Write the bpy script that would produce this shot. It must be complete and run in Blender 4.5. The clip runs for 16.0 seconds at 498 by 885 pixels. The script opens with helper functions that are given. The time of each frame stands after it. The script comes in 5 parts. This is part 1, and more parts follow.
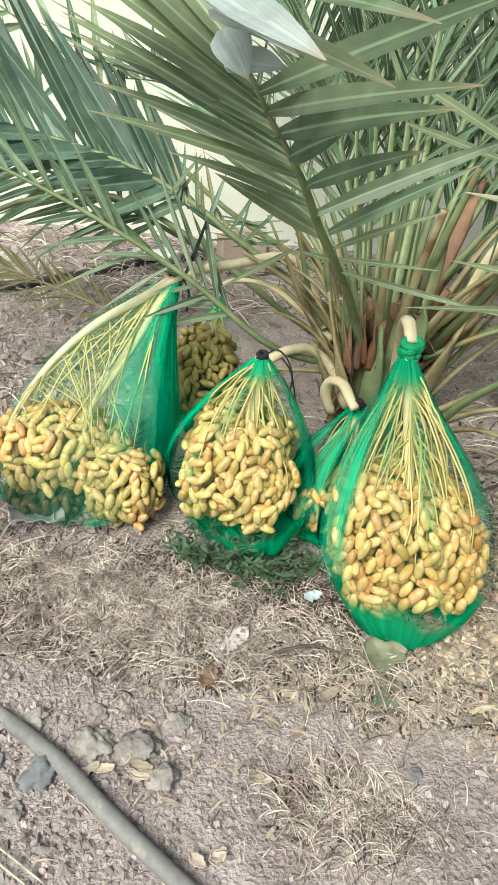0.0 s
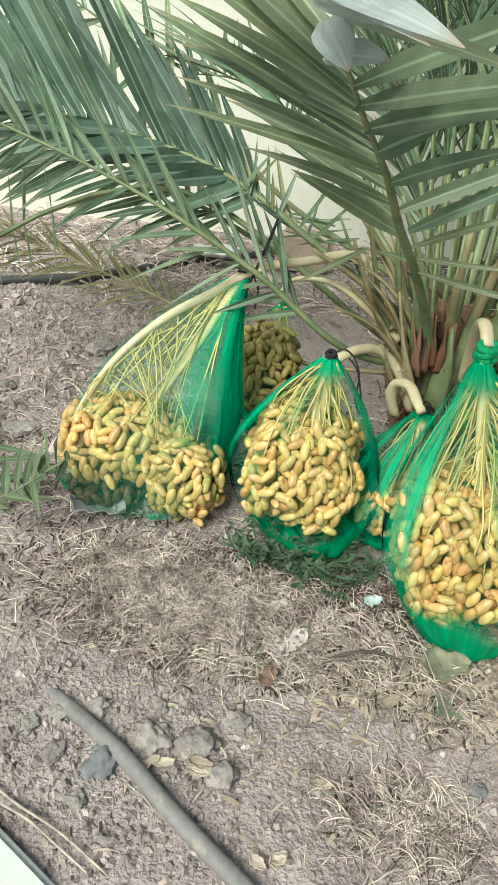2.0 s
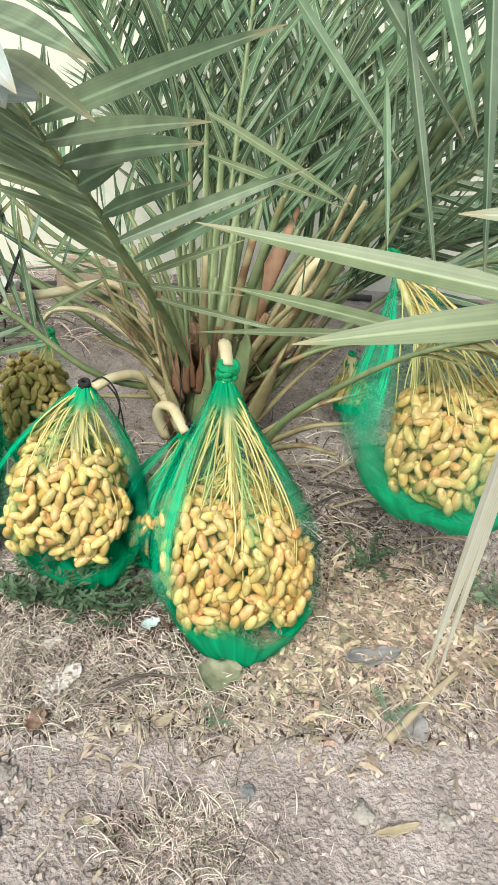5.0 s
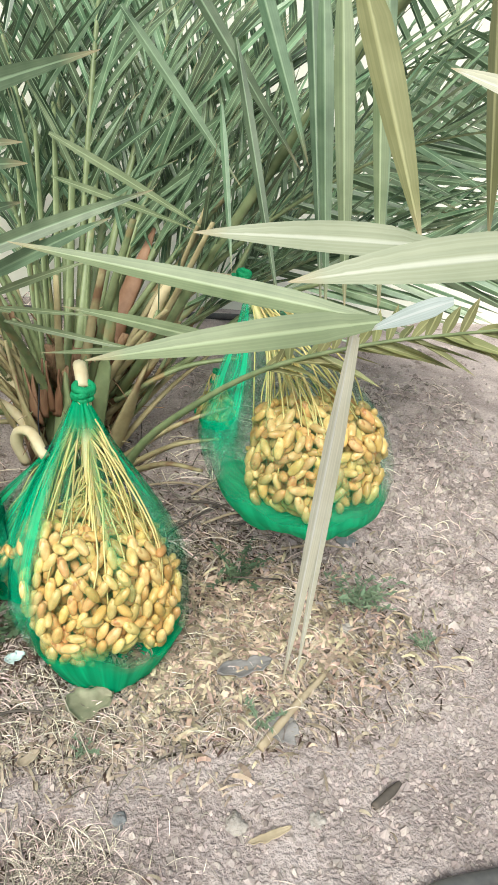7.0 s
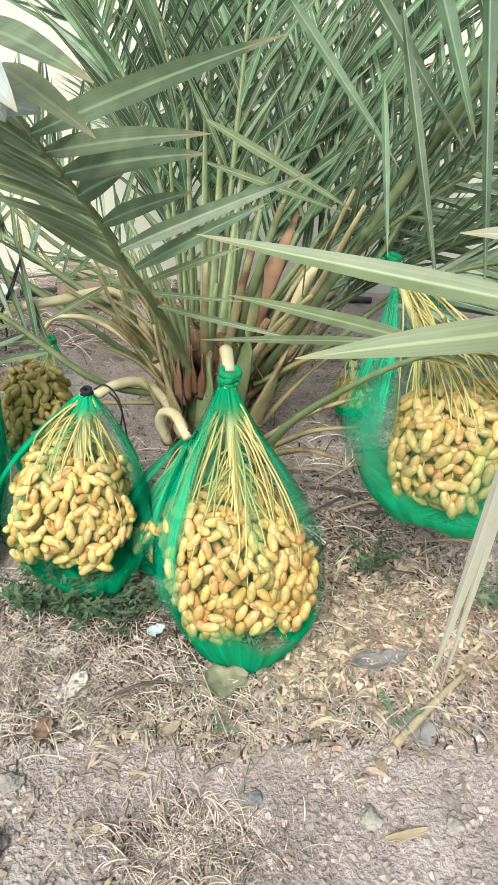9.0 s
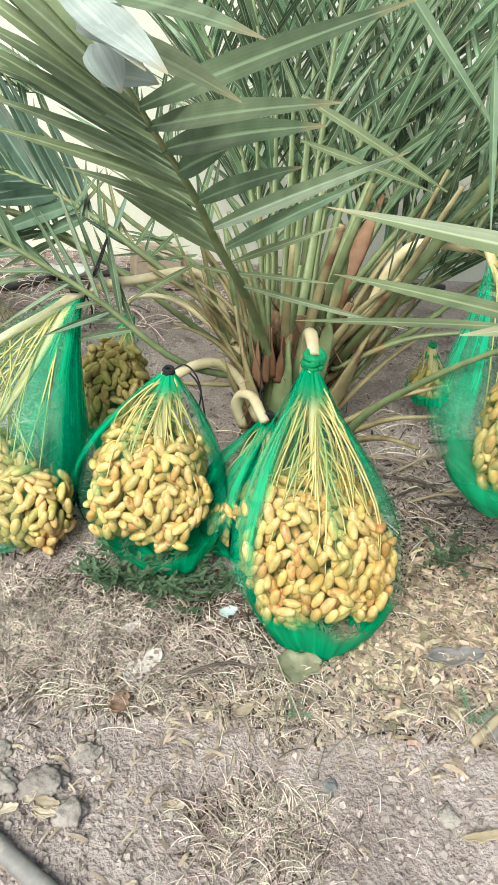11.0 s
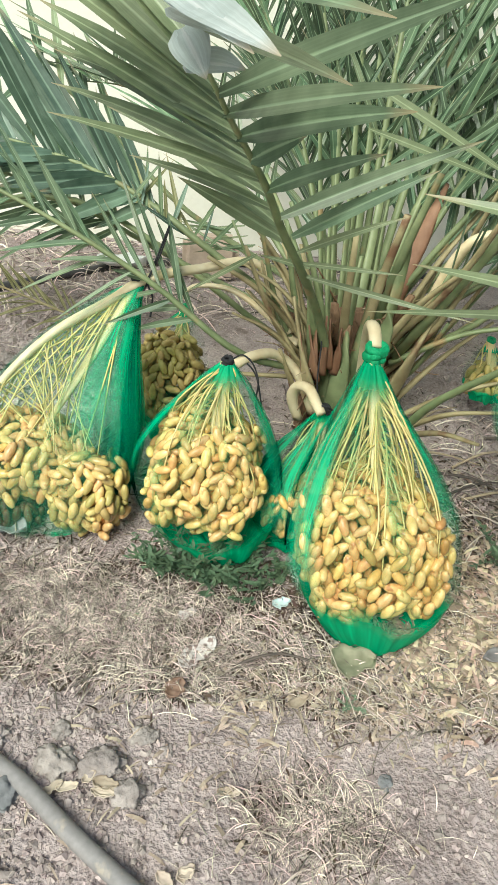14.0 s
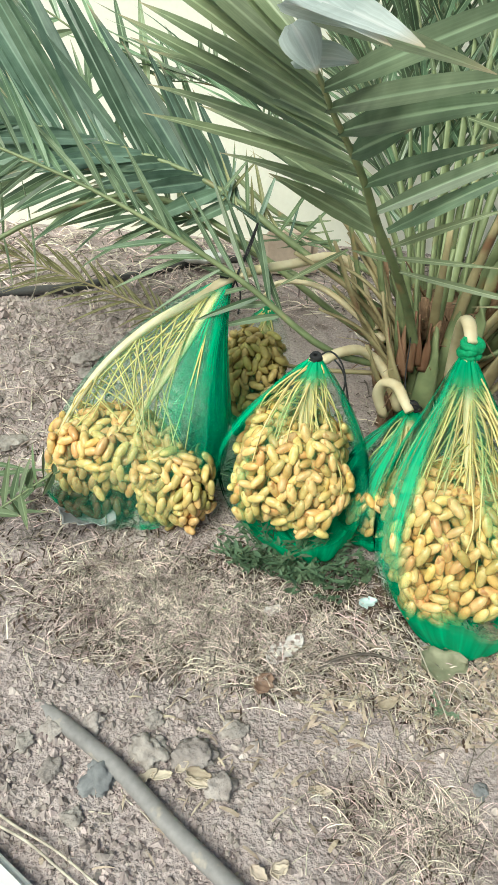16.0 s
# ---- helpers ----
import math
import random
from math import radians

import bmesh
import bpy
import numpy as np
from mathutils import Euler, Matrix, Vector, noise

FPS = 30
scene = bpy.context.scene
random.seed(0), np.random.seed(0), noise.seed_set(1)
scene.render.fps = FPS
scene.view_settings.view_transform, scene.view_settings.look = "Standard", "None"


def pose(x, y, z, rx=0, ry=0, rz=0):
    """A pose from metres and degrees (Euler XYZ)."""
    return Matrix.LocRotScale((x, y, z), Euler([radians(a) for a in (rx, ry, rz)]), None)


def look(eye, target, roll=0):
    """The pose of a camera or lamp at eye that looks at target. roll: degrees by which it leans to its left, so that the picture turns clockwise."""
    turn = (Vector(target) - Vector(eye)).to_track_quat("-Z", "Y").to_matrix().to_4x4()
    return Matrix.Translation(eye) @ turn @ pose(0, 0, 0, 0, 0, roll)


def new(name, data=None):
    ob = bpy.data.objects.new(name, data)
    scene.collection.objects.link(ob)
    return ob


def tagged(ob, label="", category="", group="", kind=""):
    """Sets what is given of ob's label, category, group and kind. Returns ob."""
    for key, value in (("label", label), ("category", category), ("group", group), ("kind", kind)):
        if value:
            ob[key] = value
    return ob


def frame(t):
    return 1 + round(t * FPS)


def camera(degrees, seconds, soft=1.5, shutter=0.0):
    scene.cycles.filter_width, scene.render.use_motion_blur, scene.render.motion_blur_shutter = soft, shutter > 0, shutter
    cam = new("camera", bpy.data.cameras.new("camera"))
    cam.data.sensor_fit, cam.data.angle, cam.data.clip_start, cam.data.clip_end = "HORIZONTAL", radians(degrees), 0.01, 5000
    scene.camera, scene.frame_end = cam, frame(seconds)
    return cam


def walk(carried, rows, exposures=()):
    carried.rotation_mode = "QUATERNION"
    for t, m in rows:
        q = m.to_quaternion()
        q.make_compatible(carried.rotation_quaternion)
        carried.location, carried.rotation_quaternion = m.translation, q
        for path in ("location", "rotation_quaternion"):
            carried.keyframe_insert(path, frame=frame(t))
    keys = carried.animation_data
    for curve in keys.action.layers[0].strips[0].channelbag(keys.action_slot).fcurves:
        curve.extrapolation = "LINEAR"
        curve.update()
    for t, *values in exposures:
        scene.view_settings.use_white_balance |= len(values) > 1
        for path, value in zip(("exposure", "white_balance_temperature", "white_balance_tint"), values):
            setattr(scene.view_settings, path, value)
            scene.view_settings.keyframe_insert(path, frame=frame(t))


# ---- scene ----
cam = camera(41.4, 16.0, soft=1.3)
PATH = [
    (0, (0.044, 0.023, 1.018), (-0.014, 1.71, -0.054), 4.7),
    (0.5, (0.015, 0.022, 1.024), (-0.123, 1.702, -0.052), 4.5),
    (1, (0.001, 0.022, 1.021), (-0.2, 1.693, -0.059), 3.6),
    (1.5, (0.008, 0.027, 1.013), (-0.2, 1.698, -0.067), 3.5),
    (2, (-0.007, 0.027, 1.008), (-0.187, 1.698, -0.076), 4.7),
    (2.5, (0.009, 0.031, 1.01), (-0.16, 1.696, -0.084), 5.0),
    (3, (0.027, 0.03, 1.005), (-0.059, 1.723, -0.057), 5.9),
    (3.5, (0.056, 0.023, 1.009), (0.093, 1.733, -0.028), 6.4),
    (4, (0.086, 0.017, 1.028), (0.218, 1.742, 0.024), 6.6),
    (4.5, (0.125, 0.017, 1.029), (0.343, 1.745, 0.047), 6.9),
    (5, (0.157, 0.018, 1.031), (0.452, 1.738, 0.053), 7.1),
    (5.2, (0.167, 0.018, 1.032), (0.496, 1.736, 0.062), 7.3),
    (7.3, (0.209, -0.006, 1.042), (0.844, 1.674, 0.162), 9.1),
    (7.5, (0.207, 0.002, 1.052), (0.807, 1.681, 0.147), 8.9),
    (8, (0.201, -0.005, 1.031), (0.739, 1.699, 0.130), 8.3),
    (8.5, (0.176, 0.011, 1.035), (0.609, 1.722, 0.094), 7.5),
    (9, (0.155, 0.021, 1.038), (0.444, 1.744, 0.065), 6.2),
    (9.5, (0.122, 0.026, 1.021), (0.325, 1.753, 0.033), 5.7),
    (9.7, (0.114, 0.03, 1.019), (0.283, 1.753, 0.017), 5.4),
    (12, (0.089, 0.036, 1.02), (0.219, 1.749, -0.004), 5.9),
    (12.5, (0.083, 0.034, 1.011), (0.191, 1.753, -0.005), 5.3),
    (13, (0.084, 0.036, 1.016), (0.149, 1.749, -0.015), 4.8),
    (13.5, (0.088, 0.041, 1.023), (0.101, 1.743, -0.026), 4.2),
    (14, (0.052, 0.037, 1.011), (0.083, 1.738, -0.039), 5.7),
    (14.5, (0.028, 0.03, 1.004), (-0.009, 1.732, -0.047), 5.1),
    (15, (-0.003, 0.025, 1.01), (-0.108, 1.722, -0.043), 4.3),
    (15.5, (-0.014, 0.031, 1.009), (-0.155, 1.718, -0.056), 3.7),
    (16, (0.005, 0.037, 1.009), (-0.159, 1.716, -0.065), 2.8),
]
walk(cam, [(t, look(eye, target, roll)) for t, eye, target, roll in PATH], [(0, 0.44, 6500, -3), (1.5, 0.25, 6500, -6), (2.2, 0.28, 6500, -6), (3, 0.44, 6500, -5), (3.5, 0.43, 6500, -5), (5, 0.50, 6500, -2), (7.5, 0.51, 6500, -1), (9, 0.54, 6500, -1), (12.5, 0.54, 6500, -5), (14.5, 0.42, 6500, -3), (16, 0.41, 6500, -6)])

# ---- light: bright hazy daylight, soft shadows ----
world = bpy.data.worlds.new("sky")
scene.world = world
world.use_nodes = True
wn = world.node_tree.nodes
sky = wn.new("ShaderNodeTexSky")
sky.sky_type = "NISHITA"
sky.sun_disc = False
sky.sun_elevation = radians(47)
sky.sun_rotation = radians(207)
sky.air_density, sky.dust_density, sky.ozone_density = 1.0, 3.0, 1.0
world.node_tree.links.new(sky.outputs[0], wn["Background"].inputs[0])
wn["Background"].inputs[1].default_value = 0.068
sun = new("sun", bpy.data.lights.new("sun", "SUN"))
sun.data.energy = 3.1
sun.data.angle = radians(34)
sun.data.color = (1.0, 0.97, 0.92)
sun.matrix_world = look((-1.4, -2.8, 3.4), (0, 0, 0))


# ---- materials ----
def material(name, dark, light, grain=40.0, coarse=6.0, rough=0.7, bump=0.3, depth=0.004, vary=0.0, spot=None, sheen=0.0, translucent=0.0,
             stretch=(1, 1, 1), back=None, spec=0.4, island=False, veins=False):
    """Base colour mixed by noise at two scales, with relief, and a difference from piece to piece."""
    m = bpy.data.materials.new(name)
    m.use_nodes = True
    n, l = m.node_tree.nodes, m.node_tree.links
    b = n["Principled BSDF"]
    b.inputs["Roughness"].default_value = rough
    b.inputs["Specular IOR Level"].default_value = spec
    tc, mp = n.new("ShaderNodeTexCoord"), n.new("ShaderNodeMapping")
    l.new(tc.outputs["Object"], mp.inputs[0])
    mp.inputs["Scale"].default_value = stretch

    def tex(scale, detail):
        x = n.new("ShaderNodeTexNoise")
        x.inputs["Scale"].default_value, x.inputs["Detail"].default_value = scale, detail
        l.new(mp.outputs[0], x.inputs["Vector"])
        return x

    def mixed(fac, a, c, kind="MIX"):
        x = n.new("ShaderNodeMix")
        x.data_type, x.blend_type = "RGBA", kind
        for sock, val in ((x.inputs[0], fac), (x.inputs[6], a), (x.inputs[7], c)):
            if isinstance(val, (int, float)):
                sock.default_value = val
            elif isinstance(val, tuple):
                sock.default_value = (*val, 1)
            else:
                l.new(val, sock)
        return x.outputs[2]

    def ramp(src, lo, hi):
        x = n.new("ShaderNodeMapRange")
        x.inputs[1].default_value, x.inputs[2].default_value = lo, hi
        l.new(src, x.inputs[0])
        return x.outputs[0]

    fine, wide = tex(grain, 6), tex(coarse, 3)
    add = n.new("ShaderNodeMath")
    add.operation = "ADD"
    l.new(ramp(fine.outputs[0], 0.3, 0.7), add.inputs[0])
    l.new(ramp(wide.outputs[0], 0.35, 0.65), add.inputs[1])
    half = n.new("ShaderNodeMath")
    half.operation = "MULTIPLY"
    half.inputs[1].default_value = 0.5
    l.new(add.outputs[0], half.inputs[0])
    col = mixed(half.outputs[0], dark, light)
    if spot:
        s = tex(spot[1], 4)
        col = mixed(ramp(s.outputs[0], spot[2], spot[2] + 0.08), col, spot[0])
    if vary:
        if island:
            inf = n.new("ShaderNodeNewGeometry").outputs["Random Per Island"]
        else:
            inf = n.new("ShaderNodeObjectInfo").outputs["Random"]
        hs = n.new("ShaderNodeHueSaturation")
        hs.inputs["Hue"].default_value = 0.5
        l.new(col, hs.inputs["Color"])
        vr = n.new("ShaderNodeMapRange")
        vr.inputs[3].default_value, vr.inputs[4].default_value = 1 - vary, 1 + vary
        l.new(inf, vr.inputs[0])
        l.new(vr.outputs[0], hs.inputs["Value"])
        hr = n.new("ShaderNodeMapRange")
        hr.inputs[3].default_value, hr.inputs[4].default_value = 0.5 + vary * 0.08, 0.5 - vary * 0.08
        frac = n.new("ShaderNodeMath")
        frac.operation = "FRACT"
        mul = n.new("ShaderNodeMath")
        mul.operation = "MULTIPLY"
        mul.inputs[1].default_value = 7.31
        l.new(inf, mul.inputs[0])
        l.new(mul.outputs[0], frac.inputs[0])
        l.new(frac.outputs[0], hr.inputs[0])
        l.new(hr.outputs[0], hs.inputs["Hue"])
        col = hs.outputs[0]
    if veins:
        # lengthwise streaks, a lighter midrib and a dry tip, along the blade
        uv, sep, vm = n.new("ShaderNodeUVMap"), n.new("ShaderNodeSeparateXYZ"), n.new("ShaderNodeMapping")
        vm.inputs["Scale"].default_value = (15, 0.8, 1)
        l.new(uv.outputs[0], vm.inputs[0])
        l.new(uv.outputs[0], sep.inputs[0])
        st = n.new("ShaderNodeTexNoise")
        st.inputs["Scale"].default_value, st.inputs["Detail"].default_value = 1, 3
        l.new(vm.outputs[0], st.inputs["Vector"])
        col = mixed(ramp(st.outputs[0], 0.35, 0.65), mixed(0.22, col, (0.03, 0.05, 0.02)), col)
        off, rib = n.new("ShaderNodeMath"), n.new("ShaderNodeMath")
        off.operation, rib.operation = "SUBTRACT", "ABSOLUTE"
        off.inputs[1].default_value = 0.5
        l.new(sep.outputs[0], off.inputs[0])
        l.new(off.outputs[0], rib.inputs[0])
        thin = n.new("ShaderNodeMapRange")
        for k, q in enumerate((0.03, 0.09, 0.55, 0.0)):
            thin.inputs[k + 1].default_value = q
        l.new(rib.outputs[0], thin.inputs[0])
        col = mixed(thin.outputs[0], col, tuple(min(0.8, q * 1.5 + 0.05) for q in light))
        dry = n.new("ShaderNodeMapRange")
        for k, q in enumerate((0.86, 1.0, 0.0, 0.85)):
            dry.inputs[k + 1].default_value = q
        l.new(sep.outputs[1], dry.inputs[0])
        col = mixed(dry.outputs[0], col, (0.50, 0.40, 0.25))
    l.new(col, b.inputs["Base Color"])
    if sheen:
        b.inputs["Sheen Weight"].default_value = sheen
    bp = n.new("ShaderNodeBump")
    bp.inputs["Strength"].default_value, bp.inputs["Distance"].default_value = bump, depth
    l.new(fine.outputs[0], bp.inputs["Height"])
    l.new(bp.outputs[0], b.inputs["Normal"])
    if translucent:
        tr = n.new("ShaderNodeBsdfTranslucent")
        l.new(col, tr.inputs[0])
        mx = n.new("ShaderNodeMixShader")
        mx.inputs[0].default_value = translucent
        l.new(b.outputs[0], mx.inputs[1])
        l.new(tr.outputs[0], mx.inputs[2])
        l.new(mx.outputs[0], n["Material Output"].inputs[0])
    return m


def net_material(name, colour, thin, thick, loose=False, foot=1.0):
    """Fine knitted netting: a sheer cloth that closes up where it is gathered into folds and at its ends."""
    m = bpy.data.materials.new(name)
    m.use_nodes = True
    n, l = m.node_tree.nodes, m.node_tree.links
    b = n["Principled BSDF"]
    b.inputs["Roughness"].default_value = 0.55
    b.inputs["Specular IOR Level"].default_value = 0.3
    uv = n.new("ShaderNodeUVMap")
    sep = n.new("ShaderNodeSeparateXYZ")
    l.new(uv.outputs[0], sep.inputs[0])

    def noise_at(sx, sy, detail):
        mp = n.new("ShaderNodeMapping")
        mp.inputs["Scale"].default_value = (sx, sy, 1)
        l.new(uv.outputs[0], mp.inputs[0])
        x = n.new("ShaderNodeTexNoise")
        x.inputs["Scale"].default_value, x.inputs["Detail"].default_value = 1, detail
        l.new(mp.outputs[0], x.inputs["Vector"])
        return x.outputs[0]

    def calc(op, a, c):
        x = n.new("ShaderNodeMath")
        x.operation = op
        for sock, val in ((x.inputs[0], a), (x.inputs[1], c)):
            if isinstance(val, (int, float)):
                sock.default_value = val
            else:
                l.new(val, sock)
        return x.outputs[0]

    def span(src, lo, hi, a=0.0, c=1.0):
        x = n.new("ShaderNodeMapRange")
        x.interpolation_type = "SMOOTHSTEP"
        for i, v in enumerate((lo, hi, a, c)):
            x.inputs[i + 1].default_value = v
        l.new(src, x.inputs[0])
        return x.outputs[0]

    folds = span(noise_at(9, 1.6, 2), 0.5, 0.72)
    streak = span(noise_at(14 if loose else 60, 2.5, 2), 0.35, 0.8)
    ragged = calc("ADD", sep.outputs[1], calc("MULTIPLY", calc("SUBTRACT", noise_at(7, 3, 2), 0.5), 0.22))
    gather = calc("MAXIMUM", span(sep.outputs[1], 0.86, 1.0), calc("MULTIPLY", span(ragged, 0.45, 0.31), foot))
    weave = noise_at(260, 180, 0)
    dens = calc("MAXIMUM", calc("ADD", calc("MULTIPLY", folds, 0.30), calc("MULTIPLY", streak, 0.12)), gather)
    if loose:
        # a pleat thins out towards its foot and both its sides
        gather = calc("MULTIPLY", span(sep.outputs[1], 0.0, 0.55), calc("MULTIPLY", span(sep.outputs[0], 0.0, 0.35), span(sep.outputs[0], 1.0, 0.65)))
        ply = calc("ADD", calc("MULTIPLY", streak, 0.35), 0.45)
        dens, thin = calc("MULTIPLY", gather, ply), 0.0
    alpha = calc("ADD", span(dens, 0.0, 1.0, thin, thick), calc("MULTIPLY", calc("SUBTRACT", weave, 0.5), 0.0 if loose else 0.10))
    hs = n.new("ShaderNodeMix")
    hs.data_type = "RGBA"
    hs.inputs[6].default_value = (*[c * 0.75 for c in colour], 1)
    hs.inputs[7].default_value = (*[min(1, c * 1.25 + 0.01) for c in colour], 1)
    l.new(streak, hs.inputs[0])
    l.new(hs.outputs[2], b.inputs["Base Color"])
    tl = n.new("ShaderNodeBsdfTranslucent")
    l.new(hs.outputs[2], tl.inputs[0])
    cloth, mx, tp = n.new("ShaderNodeMixShader"), n.new("ShaderNodeMixShader"), n.new("ShaderNodeBsdfTransparent")
    cloth.inputs[0].default_value = 0.4
    l.new(b.outputs[0], cloth.inputs[1])
    l.new(tl.outputs[0], cloth.inputs[2])
    l.new(alpha, mx.inputs[0])
    l.new(tp.outputs[0], mx.inputs[1])
    l.new(cloth.outputs[0], mx.inputs[2])
    l.new(mx.outputs[0], n["Material Output"].inputs[0])
    return m


SOIL = material("dry_soil", (0.26, 0.207, 0.199), (0.70, 0.592, 0.582), 130, 6, 0.95, 0.95, 0.012, spot=((0.24, 0.19, 0.175), 14, 0.64), spec=0.1)
PLASTER = material("cream_plaster", (0.79, 0.78, 0.69), (0.86, 0.85, 0.77), 60, 1.5, 0.9, 0.3, 0.002)
LEAF = material("palm_leaf", (0.095, 0.155, 0.088), (0.285, 0.385, 0.245), 26, 7, 0.42, 0.15, 0.001, vary=0.35, translucent=0.45, spec=0.6, stretch=(1, 1, 1), veins=True)
LEAF_FAR = material("palm_leaf_blue_green", (0.09, 0.155, 0.08), (0.36, 0.475, 0.305), 26, 7, 0.36, 0.15, 0.001, vary=0.6, translucent=0.28, spec=0.6, island=True, veins=True)
LEAF_BLUE = material("palm_leaf_dark_blue_green", (0.06, 0.115, 0.075), (0.21, 0.31, 0.225), 26, 7, 0.4, 0.15, 0.001, vary=0.45, translucent=0.35, spec=0.6, veins=True)
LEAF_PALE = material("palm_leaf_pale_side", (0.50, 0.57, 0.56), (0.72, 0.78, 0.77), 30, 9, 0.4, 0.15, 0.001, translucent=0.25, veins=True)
LEAF_OLIVE = material("palm_leaf_yellowing", (0.23, 0.23, 0.095), (0.36, 0.35, 0.18), 30, 9, 0.45, 0.15, 0.001, vary=0.25, translucent=0.3, veins=True)
LEAF_NEAR = material("palm_leaf_light", (0.20, 0.26, 0.135), (0.37, 0.43, 0.26), 30, 7, 0.4, 0.15, 0.001, translucent=0.35, spec=0.5, veins=True)
LEAF_BLEACHED = material("palm_leaf_bleached", (0.35, 0.385, 0.265), (0.57, 0.59, 0.45), 30, 7, 0.45, 0.15, 0.001, translucent=0.3, spec=0.4, veins=True)
LEAF_DEEP = material("palm_leaf_deep", (0.09, 0.14, 0.07), (0.22, 0.29, 0.16), 30, 7, 0.4, 0.15, 0.001, vary=0.3, island=True, translucent=0.25, spec=0.5, veins=True)
LEAF_DRY = material("palm_leaf_dry", (0.80, 0.76, 0.60), (0.90, 0.88, 0.75), 40, 9, 0.7, 0.2, 0.001, vary=0.15, translucent=0.2, veins=True)
RACHIS = material("leaf_stem_green", (0.13, 0.17, 0.08), (0.31, 0.36, 0.19), 30, 8, 0.45, 0.2, 0.002, spot=((0.33, 0.24, 0.12), 9, 0.62))
PETIOLE = material("leaf_stem_brown", (0.25, 0.20, 0.105), (0.50, 0.43, 0.25), 30, 8, 0.6, 0.3, 0.002, spot=((0.21, 0.12, 0.07), 9, 0.60))
FIBRE = material("palm_fibre", (0.14, 0.08, 0.05), (0.38, 0.24, 0.145), 120, 14, 0.9, 0.9, 0.008, stretch=(1, 1, 0.2))
SHEATH = material("spathe_red_brown", (0.17, 0.08, 0.045), (0.36, 0.21, 0.135), 40, 7, 0.6, 0.3, 0.002, stretch=(1, 1, 0.15))
CREAM = material("bunch_stalk_cream", (0.70, 0.56, 0.34), (0.86, 0.76, 0.54), 40, 10, 0.5, 0.2, 0.002)
STRAP = material("bunch_strap_pale", (0.70, 0.58, 0.28), (0.88, 0.79, 0.48), 60, 14, 0.45, 0.15, 0.001, stretch=(1, 1, 0.2))
STRAND = material("bunch_strand_yellow", (0.60, 0.47, 0.16), (0.82, 0.70, 0.34), 60, 14, 0.5, 0.1, 0.001, vary=0.15)
DATE = material("ripening_date", (0.66, 0.41, 0.14), (0.87, 0.66, 0.30), 70, 30, 0.30, 0.12, 0.001, vary=0.22, spot=((0.58, 0.32, 0.10), 40, 0.63), spec=0.5)
DATE_AMBER = material("amber_date", (0.58, 0.32, 0.10), (0.82, 0.55, 0.22), 70, 30, 0.3, 0.12, 0.001, vary=0.22, spot=((0.45, 0.22, 0.07), 40, 0.60), spec=0.5)
# date colour darkened to paint the shade in the gaps of a bunch
DATE_INNER = material("date_painted_shade", (0.50, 0.27, 0.08), (0.72, 0.44, 0.16), 70, 30, 0.4, 0.12, 0.001, vary=0.2, island=True)
DATE_OLD = material("olive_date", (0.36, 0.28, 0.09), (0.58, 0.47, 0.18), 70, 30, 0.4, 0.12, 0.001, vary=0.22)
# dark brown date with the shade under the bag put into its colour
DATE_DARK = material("shade_brown_date", (0.06, 0.035, 0.02), (0.16, 0.09, 0.045), 70, 30, 0.5, 0.3, 0.002, vary=0.2)
NET = net_material("green_netting", (0.012, 0.57, 0.27), 0.06, 0.97)
NET_SHEER = net_material("sheer_green_netting", (0.03, 0.55, 0.25), 0.06, 0.85)
NET_OPEN = net_material("open_green_netting", (0.08, 0.62, 0.36), 0.13, 0.85, foot=0.12)
NET_MID = net_material("thin_green_netting", (0.02, 0.54, 0.26), 0.10, 0.92, foot=0.8)
CORD = material("black_cord", (0.012, 0.012, 0.014), (0.04, 0.04, 0.045), 200, 30, 0.8, 0.6, 0.002)
PIPE = material("grey_pipe", (0.19, 0.18, 0.18), (0.33, 0.31, 0.31), 80, 12, 0.55, 0.3, 0.002, spot=((0.40, 0.35, 0.30), 30, 0.6))
PIPE_DARK = material("dark_pipe", (0.05, 0.05, 0.055), (0.12, 0.115, 0.11), 80, 12, 0.5, 0.3, 0.002)
STONE = material("grey_stone", (0.26, 0.225, 0.21), (0.50, 0.445, 0.42), 70, 16, 0.95, 1.0, 0.008, vary=0.2)
STONE_DARK = material("slate_stone", (0.16, 0.165, 0.175), (0.30, 0.30, 0.31), 50, 14, 0.85, 0.6, 0.004)
CLOD = material("grey_clods", (0.24, 0.198, 0.19), (0.54, 0.46, 0.44), 90, 20, 0.95, 0.8, 0.004, vary=0.25, island=True, spec=0.15)
PEBBLE = material("gravel", (0.27, 0.218, 0.206), (0.60, 0.508, 0.488), 60, 20, 0.95, 0.4, 0.003, vary=0.32, island=True, spec=0.15)
STRAW = material("straw", (0.22, 0.170, 0.148), (0.80, 0.695, 0.62), 50, 12, 0.8, 0.1, 0.001, vary=0.8, island=True, spec=0.2)
CHIPS = material("dry_leaf_bits", (0.26, 0.195, 0.15), (0.62, 0.515, 0.41), 60, 14, 0.8, 0.2, 0.001, vary=0.25, island=True, spec=0.2)
CHIPS_DARK = material("brown_leaf_bits", (0.24, 0.165, 0.12), (0.70, 0.56, 0.43), 60, 14, 0.8, 0.2, 0.001, vary=0.5, island=True, spec=0.2)
# near-black brown that paints shadow into the gaps of the litter
GAP_SHADE = material("straw_gap_shade", (0.035, 0.026, 0.021), (0.15, 0.105, 0.08), 60, 14, 0.9, 0.3, 0.002, vary=0.5, island=True, spec=0.15)
